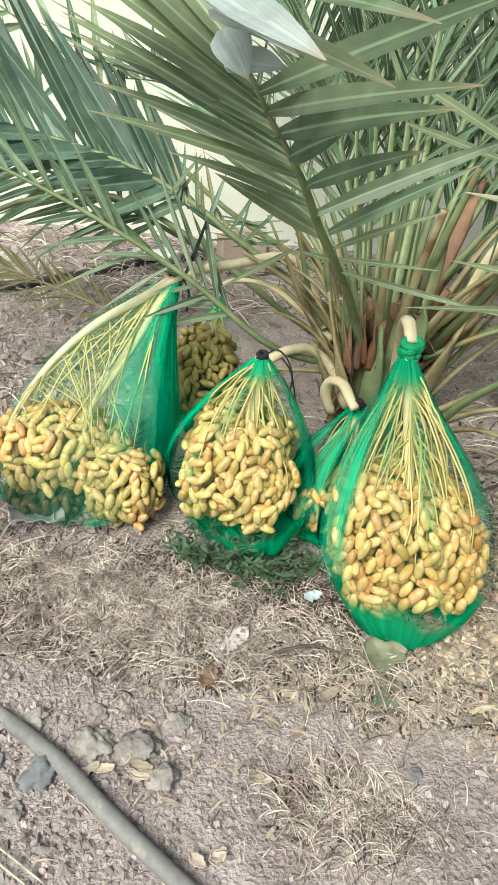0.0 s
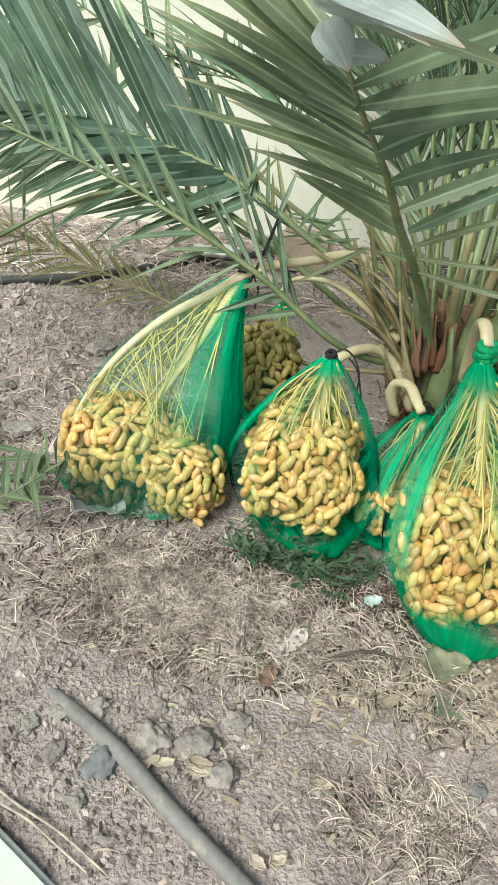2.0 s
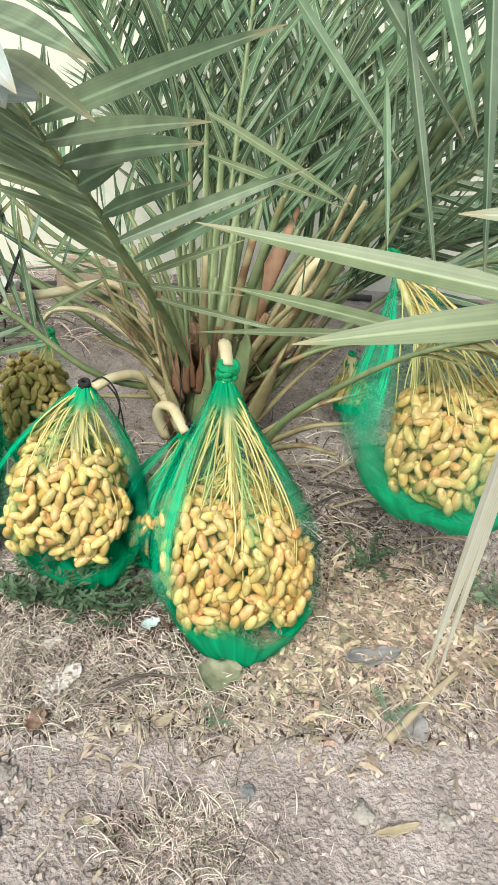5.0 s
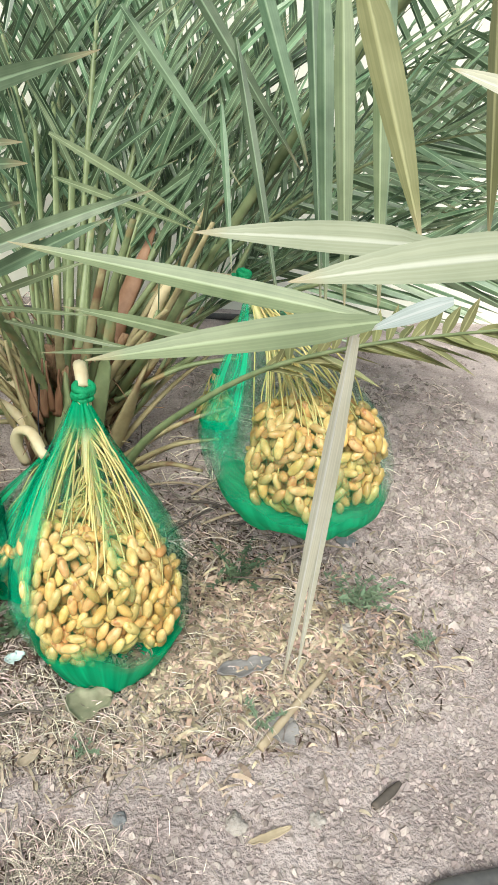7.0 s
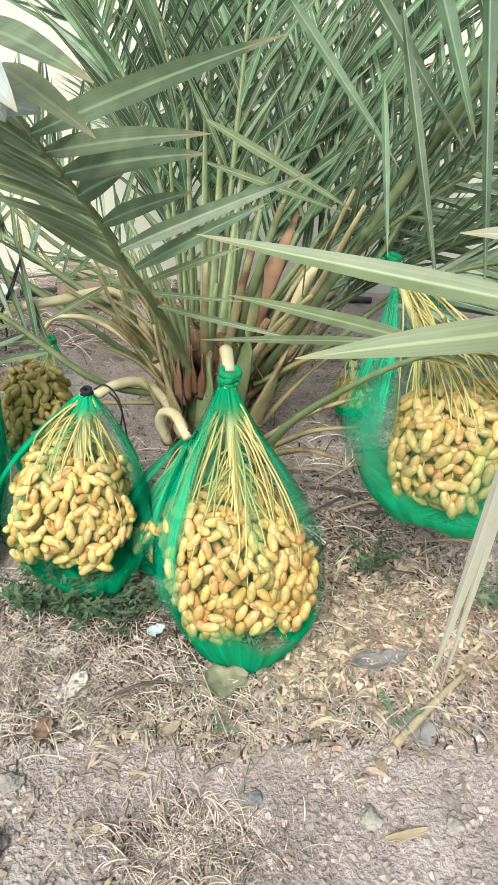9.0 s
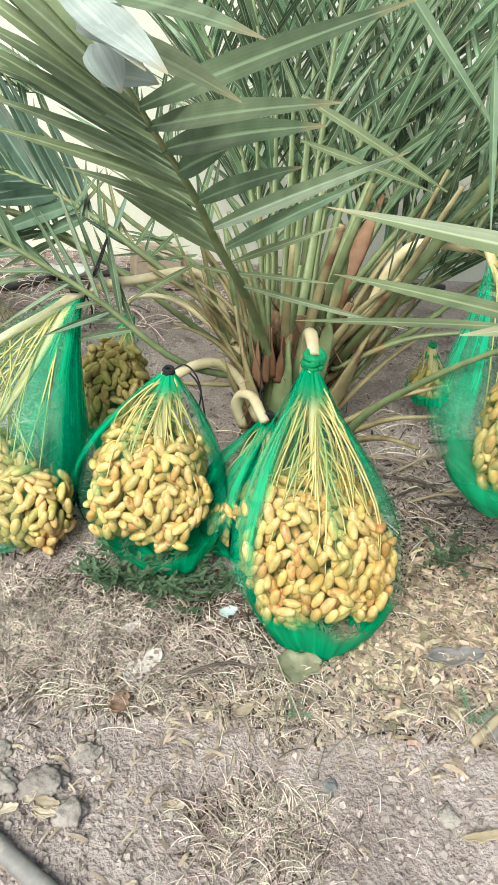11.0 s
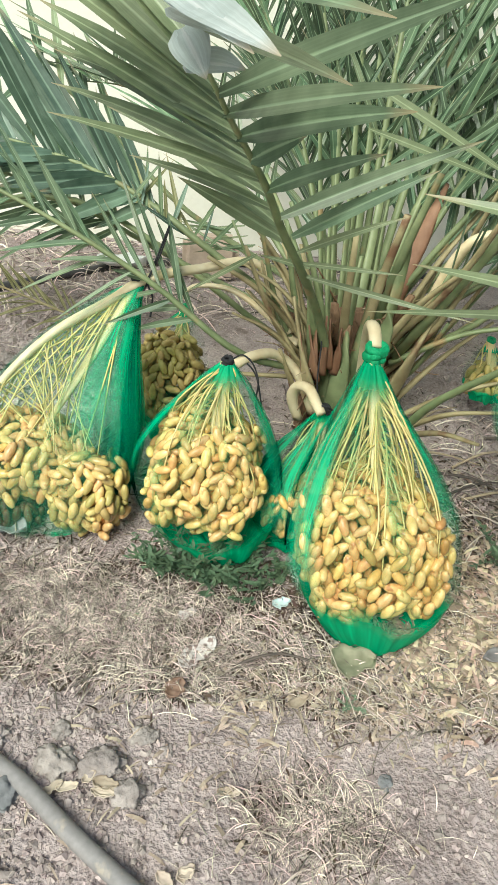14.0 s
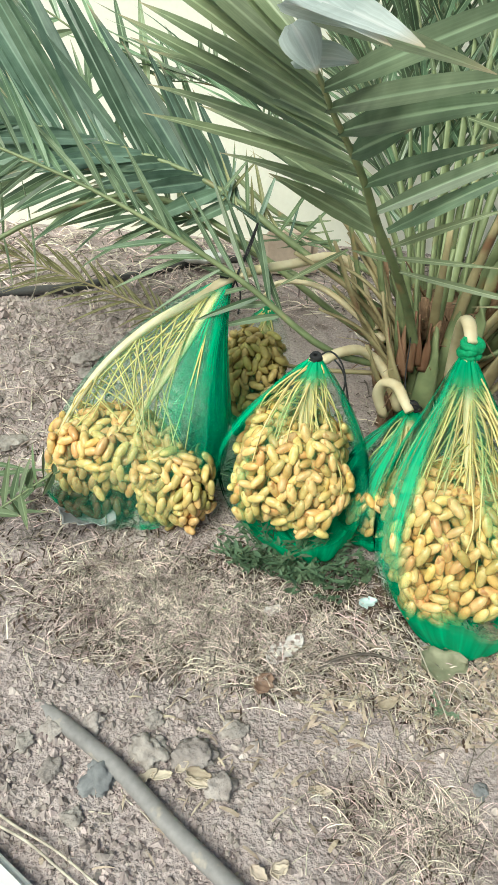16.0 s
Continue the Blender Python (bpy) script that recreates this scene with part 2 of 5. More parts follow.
PALE_LEAF = material("pale_dry_leaf", (0.46, 0.375, 0.30), (0.74, 0.64, 0.53), 60, 20, 0.7, 0.3, 0.002, vary=0.2)
BROWN_LEAF = material("brown_dry_leaf", (0.20, 0.115, 0.08), (0.36, 0.25, 0.19), 60, 20, 0.7, 0.3, 0.002)
GREY_LEAF = material("grey_green_dry_leaf", (0.20, 0.19, 0.125), (0.36, 0.34, 0.24), 60, 20, 0.6, 0.3, 0.002)
BARK = material("weathered_bark", (0.15, 0.14, 0.14), (0.42, 0.39, 0.39), 60, 14, 0.9, 0.8, 0.006, stretch=(0.3, 1, 1))
WOOD = material("pale_stick", (0.38, 0.30, 0.20), (0.58, 0.47, 0.34), 60, 14, 0.8, 0.4, 0.003)
TWIG = material("dark_twig", (0.07, 0.06, 0.055), (0.16, 0.13, 0.11), 60, 14, 0.8, 0.4, 0.003)
WEED = material("weed_leaf", (0.06, 0.11, 0.065), (0.19, 0.27, 0.16), 60, 14, 0.5, 0.1, 0.001, vary=0.25, island=True, translucent=0.25)
WEED_DUSTY = material("dusty_weed", (0.16, 0.24, 0.15), (0.30, 0.38, 0.26), 60, 14, 0.6, 0.1, 0.001, vary=0.25, island=True, translucent=0.25)
PAPER = material("scrap_paper", (0.55, 0.50, 0.48), (0.82, 0.78, 0.76), 90, 25, 0.7, 0.3, 0.002, spot=((0.26, 0.19, 0.17), 90, 0.50))
PLASTIC = material("cloudy_plastic", (0.50, 0.51, 0.52), (0.74, 0.75, 0.76), 40, 12, 0.35, 0.3, 0.003, translucent=0.4)
PLASTIC_BLUE = material("blue_white_wrapper", (0.45, 0.60, 0.62), (0.75, 0.82, 0.82), 60, 20, 0.35, 0.3, 0.003, spot=((0.10, 0.22, 0.25), 60, 0.56))
WHITE = material("white_plastic", (0.76, 0.76, 0.75), (0.84, 0.84, 0.82), 30, 6, 0.4, 0.1, 0.001)
BLOCK = material("beige_block", (0.50, 0.385, 0.31), (0.66, 0.53, 0.44), 70, 8, 0.9, 0.5, 0.003)


# ---- helpers of this scene ----
rnd = random.Random(5)
V = Vector


def thing(name, place, label, category, group="", kind=""):
    ob = new(name)
    ob.empty_display_size = 0.05
    ob.location = place
    return tagged(ob, label, category, group, kind)


def hang(ob, parent):
    """Parent ob, built in world space, under a thing or a part that stands at its own place."""
    ob.parent = parent
    root = parent
    shift = Vector((0, 0, 0))
    while root:
        shift += root.location
        root = root.parent
    ob.location = -shift if ob.location.length == 0 else ob.location - shift
    return ob


def blade_uvs(verts, steps):
    return [((k % 3) * 0.5, (k // 3) % (steps + 1) / steps) for k in range(len(verts))]


def mesh_of(name, verts, faces, mat, smooth=True, uvs=None):
    me = bpy.data.meshes.new(name)
    me.from_pydata([tuple(v) for v in verts], [], faces)
    if uvs is not None:
        lay = me.uv_layers.new(name="UVMap")
        idx = np.empty(len(me.loops), dtype=np.int32)
        me.loops.foreach_get("vertex_index", idx)
        lay.data.foreach_set("uv", np.asarray(uvs, dtype=np.float32)[idx].ravel())
    me.materials.append(mat)
    if smooth:
        me.polygons.foreach_set("use_smooth", [True] * len(me.polygons))
    me.update()
    return me


def part(name, data, parent, label=""):
    """Link a mesh, built in world space, as one object under a thing or part."""
    ob = hang(new(name, data), parent)
    return tagged(ob, label) if label else ob


def spline(pts, s):
    """A smooth curve through the points, s from 0 to 1."""
    n = len(pts) - 1
    x = min(max(s, 0.0), 1.0) * n
    i = min(int(x), n - 1)
    f = x - i
    p0, p1, p2, p3 = (V(pts[max(0, min(n, k))]) for k in (i - 1, i, i + 1, i + 2))
    if i == 0:
        p0 = p1 * 2 - p2
    if i == n - 1:
        p3 = p2 * 2 - p1
    return 0.5 * (2 * p1 + (p2 - p0) * f + (2 * p0 - 5 * p1 + 4 * p2 - p3) * f * f + (3 * p1 - p0 - 3 * p2 + p3) * f ** 3)


def tube_data(pts, radii, sides=8, steps=14, flat=1.0, cap=True):
    """Vertices and faces of a tapering tube along a smooth curve."""
    verts, faces = [], []
    up = V((0.13, 0.21, 0.97))
    for i in range(steps + 1):
        s = i / steps
        c = spline(pts, s)
        t = (spline(pts, min(1, s + 0.01)) - spline(pts, max(0, s - 0.01))).normalized()
        x = t.cross(up)
        x = x.normalized() if x.length > 1e-4 else V((1, 0, 0))
        y = x.cross(t)
        k = s * (len(radii) - 1)
        j = min(int(k), len(radii) - 2)
        r = radii[j] + (radii[j + 1] - radii[j]) * (k - j)
        for a in range(sides):
            q = 2 * math.pi * a / sides
            verts.append(c + x * (r * math.cos(q)) + y * (r * flat * math.sin(q)))
    for i in range(steps):
        for a in range(sides):
            b = (a + 1) % sides
            faces.append((i * sides + a, i * sides + b, (i + 1) * sides + b, (i + 1) * sides + a))
    if cap:
        faces.append(tuple(range(sides - 1, -1, -1)))
        faces.append(tuple(range(steps * sides, (steps + 1) * sides)))
    return verts, faces


def tube(name, pts, radii, mat, sides=8, steps=14, flat=1.0):
    return mesh_of(name, *tube_data(pts, radii, sides, steps, flat), mat)


def ground_z(x, y):
    s = min(1.0, max(0.0, (y - 1.2) / 0.9))
    z = 0.11 * s * s * (3 - 2 * s)
    z += 0.010 * noise.noise(V((x * 3.1, y * 3.1, 0.3))) + 0.006 * noise.noise(V((x * 11, y * 11, 1.7)))
    z -= 0.024 * math.exp(-((x - 0.15) / 0.36) ** 2 - ((y - 1.0) / 0.25) ** 2)
    return z


# ---- the setting ----
def build_ground():
    xs = np.concatenate([np.linspace(-14, -2.0, 13)[:-1], np.linspace(-2.0, -1.0, 24)[:-1], np.linspace(-1.0, 1.5, 230), np.linspace(1.5, 2.8, 26)[1:], np.linspace(2.8, 14, 13)[1:]])
    ys = np.concatenate([np.linspace(-14, -0.4, 13)[:-1], np.linspace(-0.4, 0.36, 14)[:-1], np.linspace(0.36, 1.7, 130), np.linspace(1.7, 3.8, 60)[1:], np.linspace(3.8, 14, 10)[1:]])
    verts = []
    for y in ys:
        for x in xs:
            z = ground_z(x, y)
            if -1.1 < x < 1.6 and 0.3 < y < 2.2:
                z += 0.006 * noise.noise(V((x * 37, y * 37, 4.0))) + 0.003 * noise.noise(V((x * 90, y * 90, 9.0)))
            verts.append((x, y, z))
    w, h = len(xs), len(ys)
    faces = [(j * w + i, j * w + i + 1, (j + 1) * w + i + 1, (j + 1) * w + i) for j in range(h - 1) for i in range(w - 1)]
    tagged(new("ground", mesh_of("ground", verts, faces, SOIL)), "dry pinkish-grey dusty soil with fine clods", "ground", kind="structure")


build_ground()


def build_wall():
    bm = bmesh.new()
    bmesh.ops.create_cube(bm, size=1, matrix=Matrix.Translation((0, 3.38, 1.28)) @ Matrix.Diagonal((16, 0.2, 2.7, 1)))
    bmesh.ops.bevel(bm, geom=bm.edges[:], offset=0.012, segments=2, affect="EDGES")
    me = bpy.data.meshes.new("wall")
    bm.to_mesh(me)
    bm.free()
    me.materials.append(PLASTER)
    tagged(new("wall_back", me), "cream plastered boundary wall behind the palm", "wall", kind="structure")


build_wall()


# ---- palm leaves ----
def leaflet_data(root, tip, width, sag, side, fold=0.55, steps=6, tipped=0.0):
    """One leaflet: a long blade folded along its midrib, narrow at its foot and pointed at its tip."""
    root, tip = V(root), V(tip)
    d = tip - root
    length = d.length
    t = d.normalized()
    across = t.cross(side)
    across = across.normalized() if across.length > 1e-4 else V((1, 0, 0))
    up = across.cross(t)
    verts, faces = [], []
    for i in range(steps + 1):
        s = i / steps
        c = root + d * s + V((0, 0, -1)) * (sag * length * (s * s - s * 0.6)) + up * (tipped * length * s * s)
        k = width * 0.5 * (0.38 + 0.62 * min(1, s / 0.22)) * (1 - max(0, (s - 0.35) / 0.65) ** 1.7 * 0.97)
        verts += [c - across * k + up * (k * fold), c, c + across * k + up * (k * fold)]
    for i in range(steps):
        a = 3 * i
        faces += [(a, a + 1, a + 4, a + 3), (a + 1, a + 2, a + 5, a + 4)]
    return verts, faces


def frond(palm, stem, left, right, count, width, mat=None, single=False, radius=(0.014, 0.004), start=0.25, sag=0.08, jitter=0.03, stem_mat=None, label="", seed=1, steps=6, fold=0.45, twist=0.5):
    """A feather leaf: a stem, with leaflets from it to the two lines of tips; start: where along the stem the leaflets begin."""
    r = random.Random(seed)
    ob = part("frond", tube("frond", stem, (radius[0], radius[0] * 0.72, radius[1], radius[1] * 0.6), stem_mat or RACHIS, 8, 22, 0.75), palm, label)
    allv, allf = [], []
    for k in range(count):
        s = (k + r.random() * 0.5) / count
        u = start + (1 - start) * s
        root = spline(stem, u)
        for tips, sgn in ((left, 1), (right, -1)):
            if not tips:
                continue
            tip = spline(tips, s) + V([r.uniform(-1, 1) for _ in range(3)]) * jitter
            side = (spline(left or [root, root], s) - root).cross((spline(right or [root, root], s) - root)) if left and right else V((-0.35, -0.6, 0.9))
            if side.z < 0 and abs(side.z) > abs(side.y):
                side = -side
            side = side.normalized() + V([r.uniform(-twist, twist) for _ in range(3)])
            v, f = leaflet_data(root, tip, width * r.uniform(0.82, 1.15) * (1 - 0.25 * abs(s - 0.45)), sag * r.uniform(0.3, 1.6), side, fold, steps)
            if single:
                part("leaflet", mesh_of("leaflet", v, f, mat or LEAF, False, blade_uvs(v, steps)), ob)
            else:
                o = len(allv)
                allv += v
                allf += [tuple(q + o for q in face) for face in f]
    if not single and allv:
        tagged(part("foliage", mesh_of("foliage", allv, allf, mat or LEAF_FAR, False, blade_uvs(allv, steps)), ob), kind="stuff")
    return ob


CROWN = V((0.31, 1.66, 0.34))
palm = thing("date_palm", (CROWN.x, CROWN.y, ground_z(CROWN.x, CROWN.y)), "low date palm with grey-green feather leaves spreading from the ground", "palm")


def build_trunk():
    verts, faces = [], []
    rings, sides = 14, 28
    for i in range(rings + 1):
        s = i / rings
        for a in range(sides):
            q = 2 * math.pi * a / sides
            rr = 0.095 + 0.02 * math.sin(s * 3.0) - 0.03 * s + 0.02 * noise.noise(V((math.cos(q) * 3, math.sin(q) * 3, s * 7)))
            verts.append((CROWN.x + rr * math.cos(q), CROWN.y + rr * math.sin(q), 0.03 + 0.42 * s))
    for i in range(rings):
        for a in range(sides):
            b = (a + 1) % sides
            faces.append((i * sides + a, i * sides + b, (i + 1) * sides + b, (i + 1) * sides + a))
    faces.append(tuple(range(rings * sides, (rings + 1) * sides)))
    part("trunk", mesh_of("trunk", verts, faces, FIBRE), palm, "short trunk wrapped in red-brown fibre")
    # cut stubs of old leaves round the trunk
    for k in range(22):
        q = k * 2.4 + 0.3
        h = 0.06 + 0.36 * (k % 11) / 11
        d = V((math.cos(q), math.sin(q), 0))
        p = V((CROWN.x, CROWN.y, h)) + d * 0.075
        part("leaf_stub", tube("leaf_stub", [p, p + d * 0.05 + V((0, 0, 0.05)), p + d * (0.07 + 0.03 * rnd.random()) + V((0, 0, 0.13 + 0.06 * rnd.random()))], (0.024, 0.018, 0.010), FIBRE, 7, 5, 0.45), palm)


build_trunk()

# the big leaf that leans out over the bunches
lean_out = frond(palm, [(0.270, 1.540, 0.300), (0.207, 1.450, 0.480), (0.148, 1.330, 0.616), (0.096, 1.240, 0.716), (0.063, 1.164, 0.796), (0.032, 1.105, 0.854), (0.001, 1.050, 0.907), (-0.018, 1.000, 0.947), (-0.048, 0.937, 1.004)],
      [(-0.117, 1.460, 0.744), (-0.260, 1.480, 0.838), (-0.346, 1.440, 0.904), (-0.358, 1.360, 0.992), (-0.335, 1.260, 1.070), (-0.271, 1.120, 1.127), (-0.213, 1.000, 1.162)], None,
      15, 0.035, single=True, radius=(0.013, 0.0055), start=0.34, sag=0.05, seed=3, jitter=0.045, fold=0.24, twist=0.2, mat=LEAF_NEAR, label="long grey-green feather leaf leaning out")
# the leaf over the tied bag
frond(palm, [(0.20, 1.56, 0.30), (0.028, 1.416, 0.399), (-0.172, 1.426, 0.539), (-0.435, 1.424, 0.682), (-0.689, 1.420, 0.779), (-0.931, 1.370, 0.860)],
      [(-0.141, 1.631, 0.688), (-0.430, 1.579, 0.724), (-0.671, 1.571, 0.874), (-0.843, 1.480, 0.946), (-1.037, 1.309, 0.961)],
      [(-0.196, 1.420, 0.447), (-0.410, 1.422, 0.533), (-0.654, 1.364, 0.640), (-0.845, 1.290, 0.721), (-1.108, 1.210, 0.791)],
      30, 0.016, single=True, radius=(0.013, 0.005), start=0.30, sag=0.06, seed=4, jitter=0.06)
# the leaf behind it with broad upright leaflets
broad = frond(palm, [(0.240, 1.660, 0.360), (-0.072, 1.720, 0.539), (-0.203, 1.760, 0.615), (-0.357, 1.790, 0.683), (-0.539, 1.800, 0.731), (-0.728, 1.790, 0.765), (-0.893, 1.760, 0.789), (-1.049, 1.720, 0.802)],
      [(-0.390, 1.930, 0.809), (-0.632, 1.930, 1.016), (-0.843, 1.930, 1.121), (-1.035, 1.930, 1.162), (-1.198, 1.930, 1.165), (-1.354, 1.930, 1.127)],
      [(-0.372, 1.700, 0.592), (-0.585, 1.700, 0.652), (-0.788, 1.700, 0.695), (-0.978, 1.700, 0.727), (-1.141, 1.700, 0.749), (-1.293, 1.700, 0.761)],
      34, 0.040, mat=LEAF_BLUE, single=True, radius=(0.014, 0.005), start=0.30, sag=0.03, seed=5, jitter=0.05, fold=0.35, twist=0.35)
frond(palm, [(0.20, 1.76, 0.34), (-0.200, 1.990, 0.429), (-0.462, 1.992, 0.549), (-0.734, 1.960, 0.652), (-0.972, 1.919, 0.739), (-1.284, 1.867, 0.814)],
      [(-0.421, 2.174, 0.773), (-0.653, 2.152, 0.887), (-0.888, 2.132, 1.008), (-1.113, 2.078, 1.069), (-1.428, 1.958, 1.092)],
      [(-0.537, 1.894, 0.452), (-0.788, 1.856, 0.523), (-1.027, 1.818, 0.590), (-1.268, 1.788, 0.674), (-1.495, 1.706, 0.770)],
      24, 0.026, mat=LEAF_FAR, radius=(0.013, 0.004), start=0.3, sag=0.05, seed=15, jitter=0.06)
frond(palm, [(0.22, 1.86, 0.40), (-0.204, 2.257, 0.518), (-0.497, 2.370, 0.747), (-0.782, 2.396, 0.931), (-1.084, 2.405, 1.089), (-1.399, 2.374, 1.180)],
      [(-0.523, 2.468, 0.916), (-0.755, 2.569, 1.118), (-1.008, 2.566, 1.248), (-1.300, 2.554, 1.368), (-1.559, 2.424, 1.387)],
      [(-0.521, 2.238, 0.628), (-0.775, 2.241, 0.769), (-1.066, 2.234, 0.899), (-1.355, 2.199, 0.980), (-1.609, 2.157, 1.045)],
      12, 0.030, mat=LEAF_FAR, radius=(0.014, 0.004), start=0.34, sag=0.04, seed=16, jitter=0.05)
# the low yellowing leaf
frond(palm, [(0.19, 1.60, 0.26), (-0.063, 1.650, 0.235), (-0.271, 1.649, 0.302), (-0.550, 1.640, 0.407), (-0.863, 1.625, 0.505), (-1.149, 1.613, 0.562)],
      [(-0.460, 1.792, 0.369), (-0.694, 1.769, 0.461), (-0.911, 1.732, 0.531), (-1.145, 1.689, 0.589), (-1.423, 1.638, 0.640)],
      [(-0.487, 1.602, 0.330), (-0.694, 1.575, 0.395), (-0.902, 1.565, 0.445), (-1.105, 1.535, 0.481), (-1.365, 1.509, 0.509)],
      36, 0.011, mat=LEAF_OLIVE, radius=(0.009, 0.003), start=0.48, sag=0.08, seed=6, stem_mat=PETIOLE)
# a leaf tip lying by the tied bag
resting = frond(palm, [(0.16, 1.72, 0.30), (-0.467, 1.750, 0.626), (-0.994, 1.450, 0.378), (-0.692, 1.019, 0.151), (-0.491, 1.108, 0.207)],
      [(-0.717, 1.650, 0.719), (-1.097, 1.350, 0.447), (-0.722, 1.100, 0.220), (-0.482, 1.159, 0.237)],
      [(-0.620, 1.450, 0.521), (-1.058, 1.200, 0.269), (-0.607, 0.993, 0.135), (-0.504, 1.076, 0.194)],
      34, 0.018, mat=LEAF_DEEP, radius=(0.012, 0.004), start=0.35, sag=0.05, seed=7)
# the low leaf to the other side, over the far bag
frond(palm, [(0.382, 1.363, 0.164), (0.436, 1.289, 0.352), (0.525, 1.191, 0.499), (0.626, 1.106, 0.611), (0.756, 1.017, 0.694), (0.880, 0.939, 0.749), (1.013, 0.786, 0.826)],
      [(0.699, 1.191, 0.642), (0.776, 1.118, 0.716), (0.891, 1.032, 0.750), (0.973, 0.932, 0.801), (1.077, 0.763, 0.872)],
      [(0.699, 1.057, 0.618), (0.819, 0.989, 0.665), (0.935, 0.892, 0.701), (1.009, 0.803, 0.745), (1.128, 0.689, 0.838)],
      20, 0.020, single=True, radius=(0.013, 0.005), start=0.5, sag=0.04, seed=8, mat=LEAF_OLIVE)
# the leaf that rises behind the far bag
frond(palm, [(0.44, 1.74, 0.34), (0.680, 1.687, 0.590), (0.808, 1.721, 0.807), (1.032, 1.716, 1.086), (1.257, 1.702, 1.348), (1.442, 1.649, 1.600)],
      [(0.746, 1.917, 1.053), (0.860, 1.909, 1.228), (0.965, 1.880, 1.424), (1.134, 1.780, 1.624), (1.306, 1.686, 1.790)],
      [(1.007, 1.529, 0.684), (1.194, 1.478, 0.852), (1.357, 1.417, 1.009), (1.512, 1.330, 1.177), (1.643, 1.336, 1.391)],
      30, 0.024, single=True, radius=(0.014, 0.005), start=0.28, sag=0.05, seed=9, jitter=0.05)
frond(palm, [(0.42, 1.68, 0.30), (0.578, 1.581, 0.435), (0.774, 1.552, 0.627), (1.021, 1.408, 0.759), (1.267, 1.252, 0.865), (1.471, 1.082, 0.918)],
      [(1.009, 1.578, 0.774), (1.208, 1.465, 0.883), (1.344, 1.345, 0.979), (1.482, 1.226, 1.033), (1.640, 1.032, 1.053)],
      [(0.999, 1.428, 0.582), (1.185, 1.300, 0.676), (1.332, 1.176, 0.750), (1.475, 1.061, 0.817), (1.637, 0.940, 0.884)],
      32, 0.024, mat=LEAF_FAR, radius=(0.014, 0.005), start=0.34, sag=0.04, seed=19)
frond(palm, [(0.46, 1.78, 0.34), (0.786, 1.904, 0.619), (1.066, 1.908, 0.888), (1.311, 1.832, 1.075), (1.542, 1.719, 1.249)],
      [(1.148, 2.031, 1.103), (1.365, 1.977, 1.310), (1.555, 1.881, 1.443), (1.746, 1.710, 1.486)],
      [(1.304, 1.725, 0.766), (1.470, 1.657, 0.933), (1.639, 1.572, 1.050), (1.762, 1.476, 1.180)],
      34, 0.028, mat=LEAF_FAR, radius=(0.014, 0.005), start=0.25, sag=0.04, seed=20)
# the arching leaf whose hanging end comes close
arch = frond(palm, [(0.42, 1.56, 0.36), (0.74, 1.30, 1.10), (0.86, 0.95, 1.40), (0.832, 0.789, 1.318), (0.697, 0.579, 1.061), (0.624, 0.490, 0.934)],
             None, None, 2, 0.02, radius=(0.015, 0.005), seed=10, label="arching leaf with long drooping leaflets near its end")


def hung(root, tip, width, mat=LEAF_OLIVE, sag=0.03, side=(0, -0.7, 0.6), name="leaflet", label="", fold=0.22, tipped=0.0, leaf=None):
    v, f = leaflet_data(root, tip, width, sag, V(side), fold, 10, tipped)
    part(name, mesh_of("leaflet", v, f, mat, False, blade_uvs(v, 10)), leaf or arch, label)


hung((0.419, 0.360, 0.933), (0.240, 0.392, 0.890), 0.022, LEAF_NEAR, 0.02)
hung((0.486, 0.500, 0.895), (0.188, 0.620, 0.910), 0.024, LEAF_NEAR, 0.00)
hung((0.387, 0.270, 0.996), (0.274, 0.279, 0.992), 0.017, LEAF_BLEACHED, 0.03)
hung((0.416, 0.220, 1.007), (0.305, 0.240, 0.984), 0.021, LEAF_BLEACHED, 0.05)
hung((0.418, 0.600, 0.826), (0.245, 0.850, 0.790), 0.020, LEAF_NEAR, 0.02)
hung((0.424, 0.700, 0.789), (0.218, 0.950, 0.689), 0.013, LEAF_NEAR, 0.02)
hung((0.387, 0.220, 1.055), (0.342, 0.220, 1.062), 0.010, LEAF_DRY, 0.02, label="dry pinkish leaflet tip")
hung((0.470, 0.620, 1.166), (0.521, 0.500, 0.962), 0.036, LEAF_OLIVE, 0.0)
hung((0.400, 0.300, 1.115), (0.451, 0.320, 0.994), 0.018, LEAF_OLIVE, 0.0)
hung((0.527, 0.800, 1.199), (0.544, 0.660, 0.855), 0.026, LEAF_NEAR, 0.0)
hung((0.561, 0.950, 1.223), (0.565, 0.750, 0.821), 0.024, LEAF, 0.0)
hung((0.595, 0.850, 1.218), (0.609, 0.700, 0.846), 0.024, LEAF_NEAR, 0.0)
hung((0.746, 1.199, 1.390), (0.727, 0.907, 0.801), 0.026, LEAF, 0.0)
hung((0.642, 1.298, 1.388), (0.664, 0.978, 0.757), 0.026, LEAF, 0.0)
hung((0.547, 1.290, 1.154), (0.615, 1.034, 0.736), 0.020, LEAF, 0.0)
hung((0.531, 1.274, 1.047), (0.545, 1.125, 0.786), 0.014, LEAF, 0.0)
hung((0.452, 1.534, 1.312), (0.691, 1.246, 0.956), 0.034, LEAF, 0.0)
hung((0.554, 1.365, 1.338), (0.664, 1.146, 0.974), 0.036, LEAF, 0.0)
hung((0.374, 1.534, 1.192), (0.585, 1.263, 0.913), 0.026, LEAF, 0.0)
